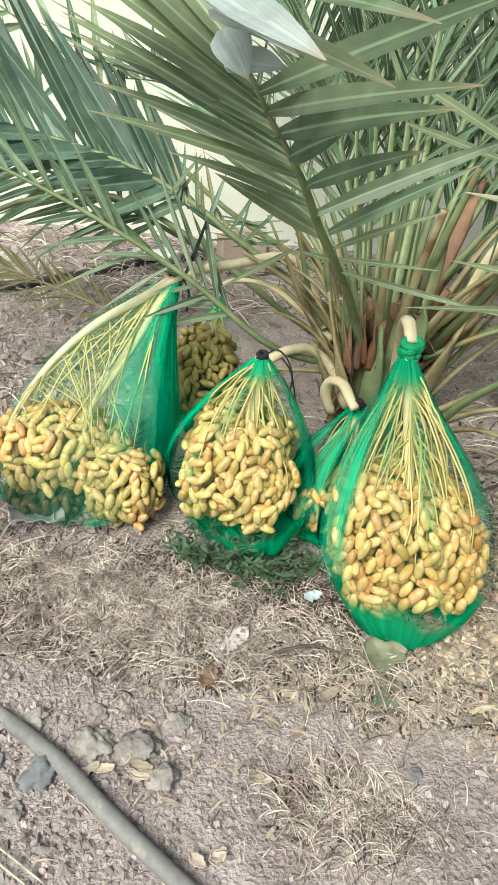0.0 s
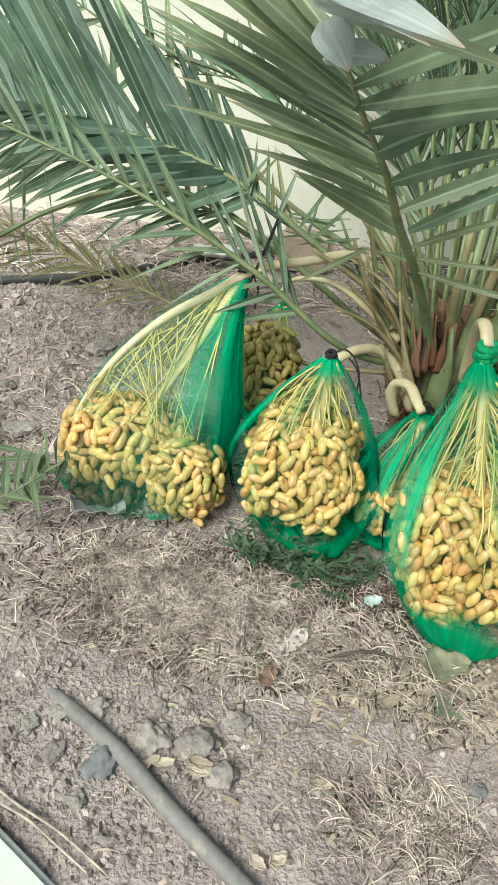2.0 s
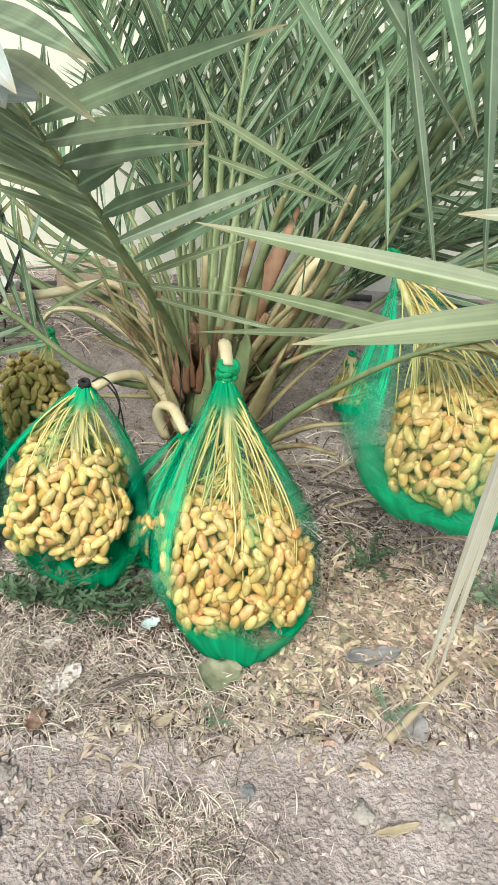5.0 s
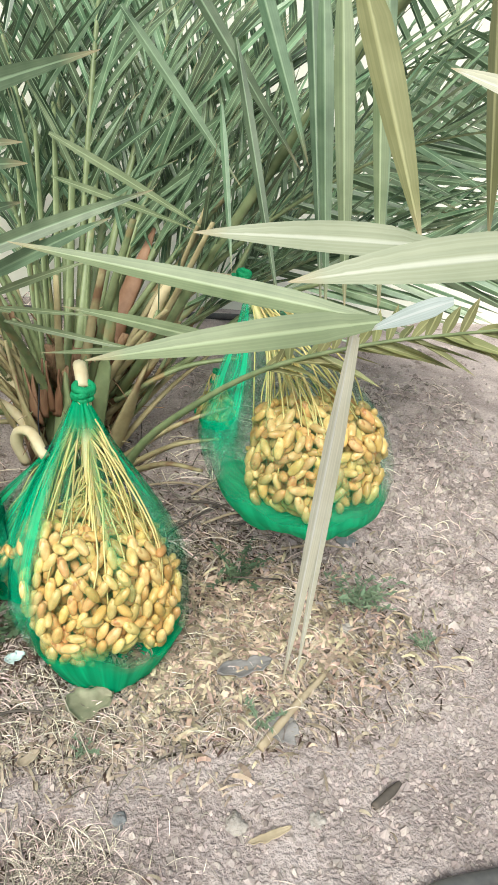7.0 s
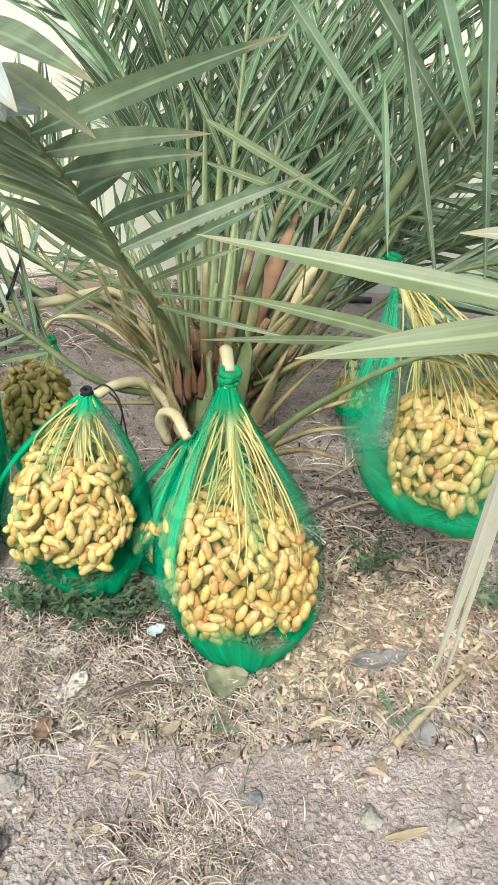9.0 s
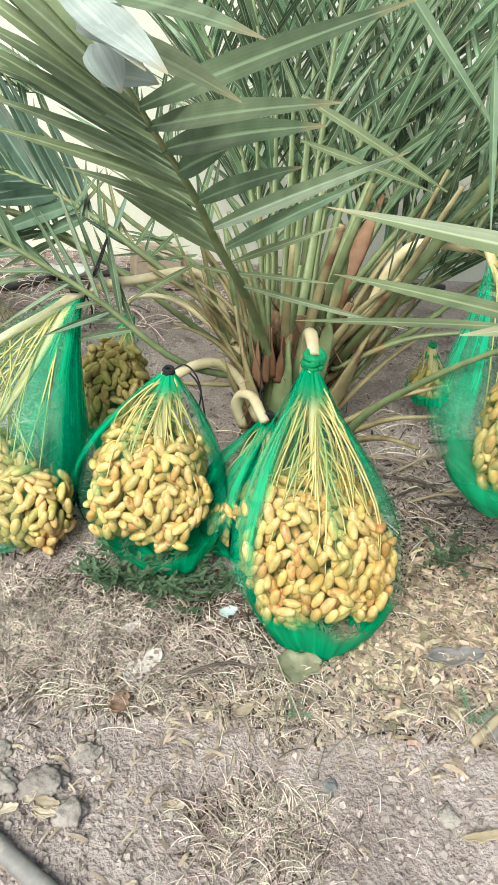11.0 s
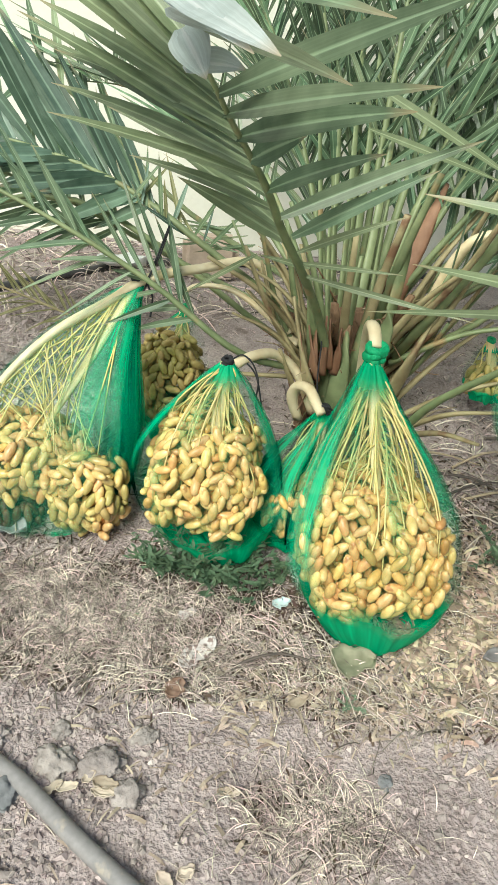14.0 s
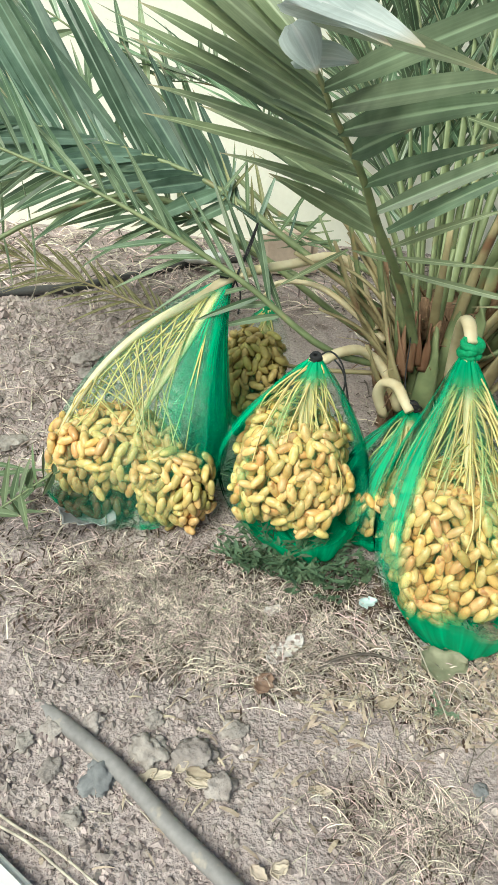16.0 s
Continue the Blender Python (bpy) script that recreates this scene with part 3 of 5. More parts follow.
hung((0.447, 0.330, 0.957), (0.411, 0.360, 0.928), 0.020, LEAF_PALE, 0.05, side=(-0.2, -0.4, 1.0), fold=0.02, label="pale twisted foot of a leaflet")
hung((0.487, 0.520, 0.875), (0.560, 0.640, 0.293), 0.022, LEAF_DRY, 0.0, label="dry straw-coloured leaflet hanging to the soil")
hung((0.497, 0.530, 0.868), (0.581, 0.640, 0.278), 0.014, LEAF_DRY, 0.0, label="dry straw-coloured leaflet hanging to the soil")

# the resting leaf's own leaflets beside the tied bag
hung((-0.800, 1.240, 0.054), (-0.546, 1.200, 0.147), 0.014, LEAF_DEEP, 0.05, leaf=resting)
hung((-0.811, 1.240, -0.013), (-0.535, 1.200, 0.112), 0.016, LEAF_DEEP, 0.05, leaf=resting)
hung((-0.763, 1.180, -0.091), (-0.540, 1.200, 0.153), 0.018, LEAF_DEEP, 0.05, leaf=resting)
hung((-0.789, 1.200, -0.011), (-0.562, 1.180, 0.036), 0.018, LEAF_DEEP, 0.05, leaf=resting)
hung((-0.789, 1.260, 0.096), (-0.612, 1.220, 0.120), 0.014, LEAF_DEEP, 0.05, leaf=resting)
hung((-0.781, 1.200, -0.048), (-0.586, 1.180, 0.071), 0.014, LEAF_DEEP, 0.05, leaf=resting)

# the leaning leaf's own leaflets on its near side, and its pale twisted ones
PALE = "pale grey-green twisted leaflet"
UP = (-0.25, -0.75, 0.7)
for root, tip, width, mat, sag, label in (
        ((-0.009, 1.045, 0.914), (0.201, 0.690, 0.993), 0.034, LEAF, 0.04, ""),
        ((0.011, 1.080, 0.883), (0.205, 0.800, 0.966), 0.040, LEAF, 0.06, ""),
        ((0.033, 1.100, 0.852), (0.106, 1.000, 0.906), 0.040, LEAF, 0.06, ""),
        ((0.061, 1.160, 0.799), (0.197, 0.890, 0.910), 0.030, LEAF, 0.05, ""),
        ((0.087, 1.210, 0.747), (0.418, 1.250, 0.900), 0.030, LEAF, 0.04, ""),
        ((0.115, 1.250, 0.706), (0.341, 1.200, 0.852), 0.028, LEAF, 0.04, ""),
        ((0.128, 1.280, 0.670), (0.311, 1.220, 0.771), 0.015, LEAF_NEAR, 0.05, ""),
        ((0.151, 1.330, 0.612), (0.466, 1.200, 0.594), 0.013, LEAF_NEAR, 0.00, ""),
        ((0.138, 1.310, 0.643), (0.321, 1.220, 0.664), 0.011, LEAF_NEAR, 0.00, ""),
        ((-0.014, 1.000, 0.942), (0.277, 0.800, 1.082), 0.034, LEAF, 0.04, ""),
        ((-0.065, 0.950, 1.059), (0.116, 0.460, 1.031), 0.034, LEAF, 0.03, ""),
        ((-0.039, 0.960, 1.018), (0.108, 0.555, 0.990), 0.032, LEAF_NEAR, 0.02, ""),
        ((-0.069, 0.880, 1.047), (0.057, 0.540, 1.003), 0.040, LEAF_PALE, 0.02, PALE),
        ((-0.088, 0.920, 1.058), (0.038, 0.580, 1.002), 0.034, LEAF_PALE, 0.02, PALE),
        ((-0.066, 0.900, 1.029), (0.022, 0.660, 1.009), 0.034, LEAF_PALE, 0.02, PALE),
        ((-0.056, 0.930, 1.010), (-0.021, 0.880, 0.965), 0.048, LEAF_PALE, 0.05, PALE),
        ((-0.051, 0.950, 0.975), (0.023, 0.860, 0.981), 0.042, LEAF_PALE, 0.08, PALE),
        ((0.168, 1.400, 0.608), (0.055, 1.378, 0.633), 0.012, LEAF_NEAR, 0.00, ""),
        ((0.055, 1.378, 0.633), (-0.093, 1.420, 0.525), 0.012, LEAF_NEAR, 0.00, ""),
        ((0.241, 1.454, 0.952), (0.585, 1.455, 0.797), 0.020, LEAF_NEAR, 0.02, ""),
        ((0.245, 1.416, 0.878), (0.551, 1.461, 0.798), 0.016, LEAF_NEAR, 0.02, "")):
    hung(root, tip, width, mat, sag, UP if mat is LEAF_PALE else (0.05, -0.9, 0.38), label=label, leaf=lean_out)

# thin stiff leaflets low on the leaf behind
for root, tip, width, mat in (
        ((-0.073, 1.740, 0.533), (0.032, 1.876, 0.623), 0.011, LEAF_DEEP),
        ((-0.086, 1.740, 0.540), (-0.065, 1.876, 0.629), 0.007, LEAF_BLUE),
        ((-0.100, 1.740, 0.547), (-0.193, 1.845, 0.646), 0.008, LEAF_OLIVE),
        ((-0.113, 1.740, 0.554), (-0.010, 1.746, 0.725), 0.011, LEAF_DEEP),
        ((-0.126, 1.740, 0.561), (-0.248, 1.727, 0.636), 0.013, LEAF_BLUE),
        ((-0.139, 1.740, 0.568), (-0.199, 1.846, 0.741), 0.012, LEAF_OLIVE),
        ((-0.153, 1.740, 0.574), (-0.234, 1.816, 0.636), 0.008, LEAF_DEEP),
        ((-0.166, 1.740, 0.581), (-0.127, 1.804, 0.702), 0.013, LEAF_BLUE),
        ((-0.179, 1.740, 0.588), (-0.188, 1.745, 0.693), 0.010, LEAF_OLIVE),
        ((-0.192, 1.740, 0.595), (-0.208, 1.784, 0.748), 0.011, LEAF_DEEP),
        ((-0.205, 1.740, 0.602), (-0.269, 1.843, 0.737), 0.008, LEAF_BLUE),
        ((-0.218, 1.740, 0.608), (-0.282, 1.830, 0.732), 0.009, LEAF_OLIVE),
        ((-0.231, 1.740, 0.615), (-0.248, 1.863, 0.755), 0.009, LEAF_DEEP),
        ((-0.244, 1.740, 0.622), (-0.233, 1.800, 0.725), 0.008, LEAF_BLUE),
        ((-0.257, 1.740, 0.629), (-0.178, 1.853, 0.722), 0.010, LEAF_OLIVE),
        ((-0.270, 1.740, 0.635), (-0.187, 1.773, 0.741), 0.010, LEAF_DEEP),
        ((0.036, 1.800, 0.515), (-0.075, 1.860, 0.527), 0.008, LEAF_DEEP),
        ((-0.036, 1.800, 0.520), (-0.173, 1.860, 0.578), 0.008, LEAF_NEAR),
        ((-0.059, 1.800, 0.535), (-0.227, 1.860, 0.493), 0.007, LEAF_DEEP),
        ((0.018, 1.800, 0.585), (-0.149, 1.860, 0.542), 0.008, LEAF_NEAR),
        ((0.004, 1.800, 0.514), (-0.178, 1.860, 0.525), 0.008, LEAF_DEEP),
        ((0.044, 1.800, 0.533), (-0.095, 1.860, 0.497), 0.009, LEAF_NEAR),
        ((-0.029, 1.800, 0.569), (-0.172, 1.860, 0.574), 0.008, LEAF_DEEP),
        ((-0.018, 1.800, 0.563), (-0.165, 1.860, 0.561), 0.010, LEAF_NEAR),
        ((0.049, 1.800, 0.538), (-0.122, 1.860, 0.487), 0.009, LEAF_DEEP),
        ((0.028, 1.800, 0.560), (-0.131, 1.860, 0.510), 0.006, LEAF_NEAR)):
    hung(root, tip, width, mat, 0.02, leaf=broad)

# the crowd of leaves that stand up and away
LEAN = [(100, 74, 1.5), (70, 66, 1.6), (128, 64, 1.5), (50, 55, 1.5), (86, 58, 1.6), (30, 48, 1.4), (112, 50, 1.5), (62, 44, 1.4), (10, 60, 1.4),
        (140, 42, 1.3), (40, 70, 1.5), (-8, 44, 1.3), (80, 80, 1.6), (20, 30, 1.2), (-30, 60, 1.3), (98, 40, 1.4), (120, 80, 1.5), (42, 60, 1.8), (56, 72, 1.8), (26, 66, 1.7), (34, 40, 1.7)]
for k, (az, el, size) in enumerate(LEAN):
    r = random.Random(100 + k)
    a, e = radians(az + r.uniform(-6, 6)), radians(el)
    out, up = V((math.cos(a), math.sin(a), 0)), V((0, 0, 1))
    foot = CROWN + out * 0.07 + V((0, 0, r.uniform(-0.04, 0.10)))
    line = [foot]
    for j in range(1, 5):
        s = j / 4
        bend = e - 0.75 * s * s
        line.append(line[-1] + (out * math.cos(bend) + up * math.sin(bend)) * size / 4)
    flank = out.cross(up)
    left, right = [], []
    for j in range(5):
        s = j / 4
        c = spline(line, 0.22 + 0.78 * s)
        t = (spline(line, min(1, 0.24 + 0.78 * s)) - spline(line, 0.2 + 0.78 * s)).normalized()
        nrm = flank.cross(t)
        length = 0.40 * (1 - 0.35 * s) * (0.75 + 0.5 * min(1, s * 2))
        for tips, sgn in ((left, 1), (right, -1)):
            tips.append(c + (t * 0.80 + flank * sgn * 0.52 + nrm * 0.28) * length)
    frond(palm, line, left, right, 30, 0.019, mat=LEAF_FAR, radius=(0.013, 0.004), start=0.22, sag=0.10, jitter=0.08, seed=200 + k, steps=5, stem_mat=RACHIS)

# leaf stems that spread low on the far side
for a, c in (((0.423, 1.571, 0.199), (0.654, 1.604, 0.456)), ((0.442, 1.540, 0.190), (0.682, 1.446, 0.378)), ((0.407, 1.587, 0.225), (0.584, 1.673, 0.523)), ((0.454, 1.510, 0.180), (0.640, 1.373, 0.325)), ((0.391, 1.602, 0.250), (0.528, 1.728, 0.566)), ((0.357, 1.602, 0.281), (0.452, 1.760, 0.598)), ((0.453, 1.467, 0.186), (0.593, 1.320, 0.267)), ((0.432, 1.645, 0.217), (0.730, 1.718, 0.491)), ((0.254, 1.585, 0.251), (0.127, 1.755, 0.497)), ((0.232, 1.589, 0.248), (0.041, 1.721, 0.439)), ((0.267, 1.552, 0.234), (0.170, 1.805, 0.549))):
    a, c = V(a), V(c)
    part("leaf_stem", tube("leaf_stem", [a, a.lerp(c, 0.5) + V((0, 0, 0.02)), c], (0.017, 0.012, 0.007), PETIOLE if a.z > 0.1 else RACHIS, 7, 10, 0.55), palm)
# bare and brown leaf stems round the heart
for k, (px, py, pz) in enumerate([(0.02, 1.62, 0.66), (0.06, 1.78, 0.72), (-0.06, 1.58, 0.56), (0.12, 1.58, 0.70), (0.58, 1.50, 0.66), (0.66, 1.58, 0.60), (0.62, 1.72, 0.74), (0.72, 1.48, 0.50), (0.50, 1.44, 0.62), (0.42, 1.50, 0.80), (0.36, 1.46, 0.72)]):
    foot = CROWN + V(((px - CROWN.x) * 0.25, (py - CROWN.y) * 0.25 - 0.05, 0.0))
    mid = (foot + V((px, py, pz))) * 0.5 + V((0, 0, 0.03))
    part("leaf_stem", tube("leaf_stem", [foot, mid, (px, py, pz)], (0.015, 0.011, 0.008), PETIOLE if k % 2 == 0 else RACHIS, 7, 10, 0.6), palm)

for k in range(26):
    r = random.Random(900 + k)
    a = radians(-200 + 220 * (k + 0.5) / 26 + r.uniform(-6, 6))
    out = V((math.cos(a), math.sin(a), 0))
    steep = r.uniform(0.9, 2.2)
    foot = V((CROWN.x, CROWN.y, 0.16 + 0.16 * r.random())) + out * 0.05
    reach = r.uniform(0.16, 0.34)
    tip = foot + out * reach + V((0, 0, reach * steep))
    mid = foot.lerp(tip, 0.5) + out * 0.03 - V((0, 0, 0.02))
    if tip.y < 1.36:
        continue
    part("leaf_stem", tube("leaf_stem", [foot, mid, tip], (0.017, 0.011, 0.006), PETIOLE if r.random() < 0.55 else RACHIS, 7, 10, 0.5), palm)

# flat stems that arch from the heart, and strips of its red-brown sheath
for a, b, c, wide, mat in (
        ((0.231, 1.550, 0.379), (0.127, 1.565, 0.497), (0.022, 1.600, 0.546), 0.013, PETIOLE),
        ((0.212, 1.550, 0.266), (0.124, 1.540, 0.417), (0.036, 1.550, 0.499), 0.013, PETIOLE),
        ((0.233, 1.550, 0.308), (0.147, 1.595, 0.486), (0.061, 1.660, 0.594), 0.013, PETIOLE),
        ((0.215, 1.550, 0.292), (0.112, 1.525, 0.406), (0.009, 1.520, 0.450), 0.013, PETIOLE),
        ((0.238, 1.550, 0.275), (0.167, 1.615, 0.484), (0.096, 1.700, 0.623), 0.013, PETIOLE),
        ((0.221, 1.550, 0.312), (0.137, 1.555, 0.454), (0.053, 1.580, 0.526), 0.013, PETIOLE),
        ((0.208, 1.550, 0.257), (0.169, 1.575, 0.459), (0.130, 1.620, 0.591), 0.013, PETIOLE),
        ((0.258, 1.600, 0.341), (0.238, 1.690, 0.637), (0.218, 1.820, 0.933), 0.011, RACHIS),
        ((0.276, 1.600, 0.343), (0.269, 1.710, 0.670), (0.261, 1.860, 0.997), 0.011, RACHIS),
        ((0.294, 1.600, 0.344), (0.302, 1.740, 0.691), (0.311, 1.920, 1.037), 0.011, RACHIS),
        ((0.240, 1.600, 0.339), (0.209, 1.680, 0.591), (0.178, 1.800, 0.842), 0.011, RACHIS),
        ((0.312, 1.600, 0.346), (0.344, 1.730, 0.638), (0.377, 1.900, 0.930), 0.011, RACHIS),
        ((0.214, 1.500, 0.320), (0.211, 1.488, 0.392), (0.209, 1.500, 0.465), 0.010, SHEATH),
        ((0.236, 1.500, 0.322), (0.233, 1.488, 0.397), (0.230, 1.500, 0.471), 0.010, SHEATH),
        ((0.251, 1.500, 0.339), (0.245, 1.488, 0.402), (0.239, 1.500, 0.465), 0.010, SHEATH),
        ((0.227, 1.500, 0.305), (0.209, 1.488, 0.376), (0.191, 1.500, 0.446), 0.010, SHEATH),
        ((0.267, 1.500, 0.325), (0.268, 1.488, 0.385), (0.268, 1.500, 0.445), 0.010, SHEATH),
        ((0.201, 1.500, 0.303), (0.187, 1.488, 0.365), (0.172, 1.500, 0.427), 0.010, SHEATH)):
    part("sheath_strip" if mat is SHEATH else "leaf_stem", tube("leaf_stem", [a, b, c], (wide * 1.3, wide, wide * 0.55), mat, 8, 12, 0.4), palm)

# broad flat feet of the leaves at the heart
for pts, wide, mat in (([(0.285, 1.53, 0.17), (0.283, 1.50, 0.34), (0.295, 1.56, 0.60)], 0.030, RACHIS), ([(0.345, 1.53, 0.17), (0.366, 1.50, 0.38), (0.400, 1.56, 0.66)], 0.026, RACHIS),
                       ([(0.245, 1.55, 0.18), (0.200, 1.49, 0.32), (0.150, 1.53, 0.50)], 0.026, PETIOLE), ([(0.400, 1.56, 0.18), (0.450, 1.53, 0.36), (0.520, 1.58, 0.58)], 0.026, PETIOLE),
                       ([(0.310, 1.54, 0.22), (0.326, 1.53, 0.42), (0.340, 1.60, 0.72)], 0.022, RACHIS), ([(0.265, 1.56, 0.20), (0.240, 1.53, 0.40), (0.215, 1.60, 0.66)], 0.022, RACHIS)):
    part("leaf_foot", tube("leaf_foot", pts, (wide, wide * 0.8, wide * 0.4), mat, 10, 14, 0.4), palm)

# loose dry fibres round the heart
for k in range(70):
    r = random.Random(1200 + k)
    a = radians(r.uniform(-215, 35))
    out = V((math.cos(a), math.sin(a), 0))
    foot = V((CROWN.x, CROWN.y, r.uniform(0.18, 0.48))) + out * r.uniform(0.05, 0.09)
    n = r.uniform(0.06, 0.24)
    tip = foot + out * n * 0.7 + V((r.uniform(-0.06, 0.06), r.uniform(-0.04, 0.04), n * r.uniform(-0.4, 1.1)))
    part("fibre", tube("fibre", [foot, foot.lerp(tip, 0.5) + V((r.uniform(-0.02, 0.02), 0, r.uniform(0, 0.03))), tip], (0.0028, 0.002, 0.001), (FIBRE, SHEATH, WOOD, PETIOLE)[k % 4], 5, 7), palm)

# tall boat-shaped spathe
part("spathe", tube("spathe", [(0.44, 1.62, 0.40), (0.420, 1.664, 0.503), (0.463, 1.744, 0.601), (0.526, 1.840, 0.728)], (0.012, 0.024, 0.026, 0.006), SHEATH, 10, 16, 0.45), palm, "red-brown woody flower sheath")


# ---- date bunches in net bags ----
def date_mesh(name, mat, length, width):
    verts, faces = [], []
    rings, sides = 7, 8
    for i in range(rings + 1):
        s = i / rings
        rr = width * 0.5 * math.sin(math.pi * (0.05 + 0.91 * s)) ** 0.44
        for a in range(sides):
            q = 2 * math.pi * a / sides
            verts.append((rr * math.cos(q), rr * math.sin(q), (s - 0.5) * length))
    for i in range(rings):
        for a in range(sides):
            b = (a + 1) % sides
            faces.append((i * sides + a, i * sides + b, (i + 1) * sides + b, (i + 1) * sides + a))
    faces += [tuple(range(sides - 1, -1, -1)), tuple(range(rings * sides, (rings + 1) * sides))]
    return mesh_of(name, verts, faces, mat)


def dates_of(bunch, centre, size, count, mats, seed, gap=0.0200, lean=(0, 0, 0), length=0.0410, width=0.0202):
    """Crowd a bunch's body with dates: those of its outer near side one object each, which share meshes, the hidden rest joined."""
    r = random.Random(seed)
    kinds = [date_mesh("date", m, length * f, width * f) for m in mats for f in (1.0, 0.9, 1.08)]
    shape = [kinds[0].vertices[k].co.copy() for k in range(len(kinds[0].vertices))]
    rest_faces = [tuple(p.vertices) for p in kinds[0].polygons]
    put, rest_v, rest_f, singles = [], [], [], 0
    for shell, lo, hi, tries in ((0, 0.86, 1.02, count * 30), (1, 0.58, 0.84, count * 20)):
        for _ in range(tries):
            d = V([r.gauss(0, 1) for _ in range(3)]).normalized()
            k = r.uniform(lo, hi) * (1 + 0.22 * noise.noise(d * 2.0 + V((seed, 0, 0))) + 0.10 * noise.noise(d * 5.5 + V((0, seed, 0))))
            p = V([math.copysign(abs(q) ** 0.78, q) * z * k for q, z in zip(d, size)])
            p += V(lean) * (p.z / size[2])
            if any((p - q).length < gap * (1.0 if shell == 0 else 1.05) for q in put):
                continue
            put.append(p)
            turn = V((r.uniform(-1, 1), r.uniform(-1, 1), r.uniform(-2.2, 0.2)))
            axis = (turn - d * turn.dot(d) * 0.7 + d * r.uniform(0.0, 0.3)).normalized()
            rot = axis.to_track_quat("Z", "Y")
            if shell == 0 and d.y < 0.25 and singles < 295:
                ob = new("date", kinds[r.randrange(len(kinds))])
                ob.rotation_euler = rot.to_euler()
                ob.location = V(centre) + p - bunch.location
                ob.parent = bunch
                singles += 1
            else:
                o = len(rest_v)
                rest_v += [V(centre) + p + rot @ v for v in shape]
                rest_f += [tuple(q + o for q in f) for f in rest_faces]
    # inner dates take the darker colour, which paints shade between the outer ones
    if rest_v:
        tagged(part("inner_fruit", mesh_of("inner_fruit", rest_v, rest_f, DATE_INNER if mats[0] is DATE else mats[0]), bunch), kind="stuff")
    return [V(centre) + p for p in put]


def strands_of(bunch, knot, ends, count, seed, spread=0.008, radius=0.0021):
    """The main stem of a bunch and the strands that arch from it down to the fruit."""
    r = random.Random(seed)
    knot = V(knot)
    mean = sum((V(e) for e in ends), V((0, 0, 0))) / len(ends)
    core = [knot + V((0, 0, 0.01)), knot.lerp(mean, 0.35) + V((0.003, -0.022, 0)), knot.lerp(mean, 0.8) + V((0.006, -0.05, 0))]
    part("main_stem", tube("main_stem", core, (0.0150, 0.0165, 0.008), STRAP, 8, 12, 0.6), bunch, "pale yellow main stem of the bunch")
    for k in range(count):
        end = V(ends[r.randrange(len(ends))])
        a = spline(core, r.uniform(0.05, 0.8) ** 1.3) + V([r.uniform(-1, 1) * spread for _ in range(3)]) + V((0, 0.008, 0))
        if end.z > a.z - 0.02:
            end = V((end.x, end.y, a.z - 0.05))
        out = V((end.x - a.x, end.y - a.y, 0))
        drop = a.z - end.z
        m1 = a + out * 0.38 + V((0, 0, -0.16 * drop)) + V((r.uniform(-1, 1), r.uniform(-1, 1), r.uniform(0, 1))) * 0.008
        m2 = a + out * 0.82 + V((0, 0, -0.55 * drop)) + V((r.uniform(-1, 1), r.uniform(-1, 1), 0)) * 0.009
        part("strand", tube("strand", [a, m1, m2, end], (radius * 1.2, radius, radius * 0.75), STRAND, 4, 11), bunch)


def net_mesh(rings, mat, seed, sides=72, steps=46, pleat=0.020):
    """A gathered net: rings of (centre, half width, half depth) from its foot to its neck, with pleats towards both ends."""
    cs, aw, bd = [q[0] for q in rings], [(q[1], 0, 0) for q in rings], [(q[2], 0, 0) for q in rings]
    verts, uvs, faces = [], [], []
    for i in range(steps + 1):
        s = i / steps
        c, w, d = spline(cs, s), max(0.004, spline(aw, s).x), max(0.004, spline(bd, s).x)
        end = max(0, 1 - s / 0.3, (s - 0.55) / 0.45)
        for a in range(sides + 1):
            q = 2 * math.pi * a / sides
            wave = math.sin(q * 11 + 2.2 * noise.noise(V((s * 3, seed, 0.5)))) * 0.5 + noise.noise(V((math.cos(q) * 2.6, math.sin(q) * 2.6, s * 2.2 + seed)))
            k = 1 + (pleat + 0.10 * end) * wave + (0.035 + 0.16 * max(0, 1 - s / 0.32)) * noise.noise(V((math.cos(q) * 5, math.sin(q) * 5, s * 9 + seed)))
            verts.append((c.x + w * k * math.cos(q), c.y + d * k * math.sin(q), c.z + (0.006 + 0.03 * max(0, 1 - s / 0.4) * min(1, s * 8)) * noise.noise(V((math.cos(q) * 3, math.sin(q) * 3, s * 6 + seed + 5)))))
            uvs.append((a / sides + seed * 0.37, s))
    for i in range(steps):
        for a in range(sides):
            o = i * (sides + 1) + a
            faces.append((o, o + 1, o + sides + 2, o + sides + 1))
    return mesh_of("net", verts, faces, mat, uvs=uvs)


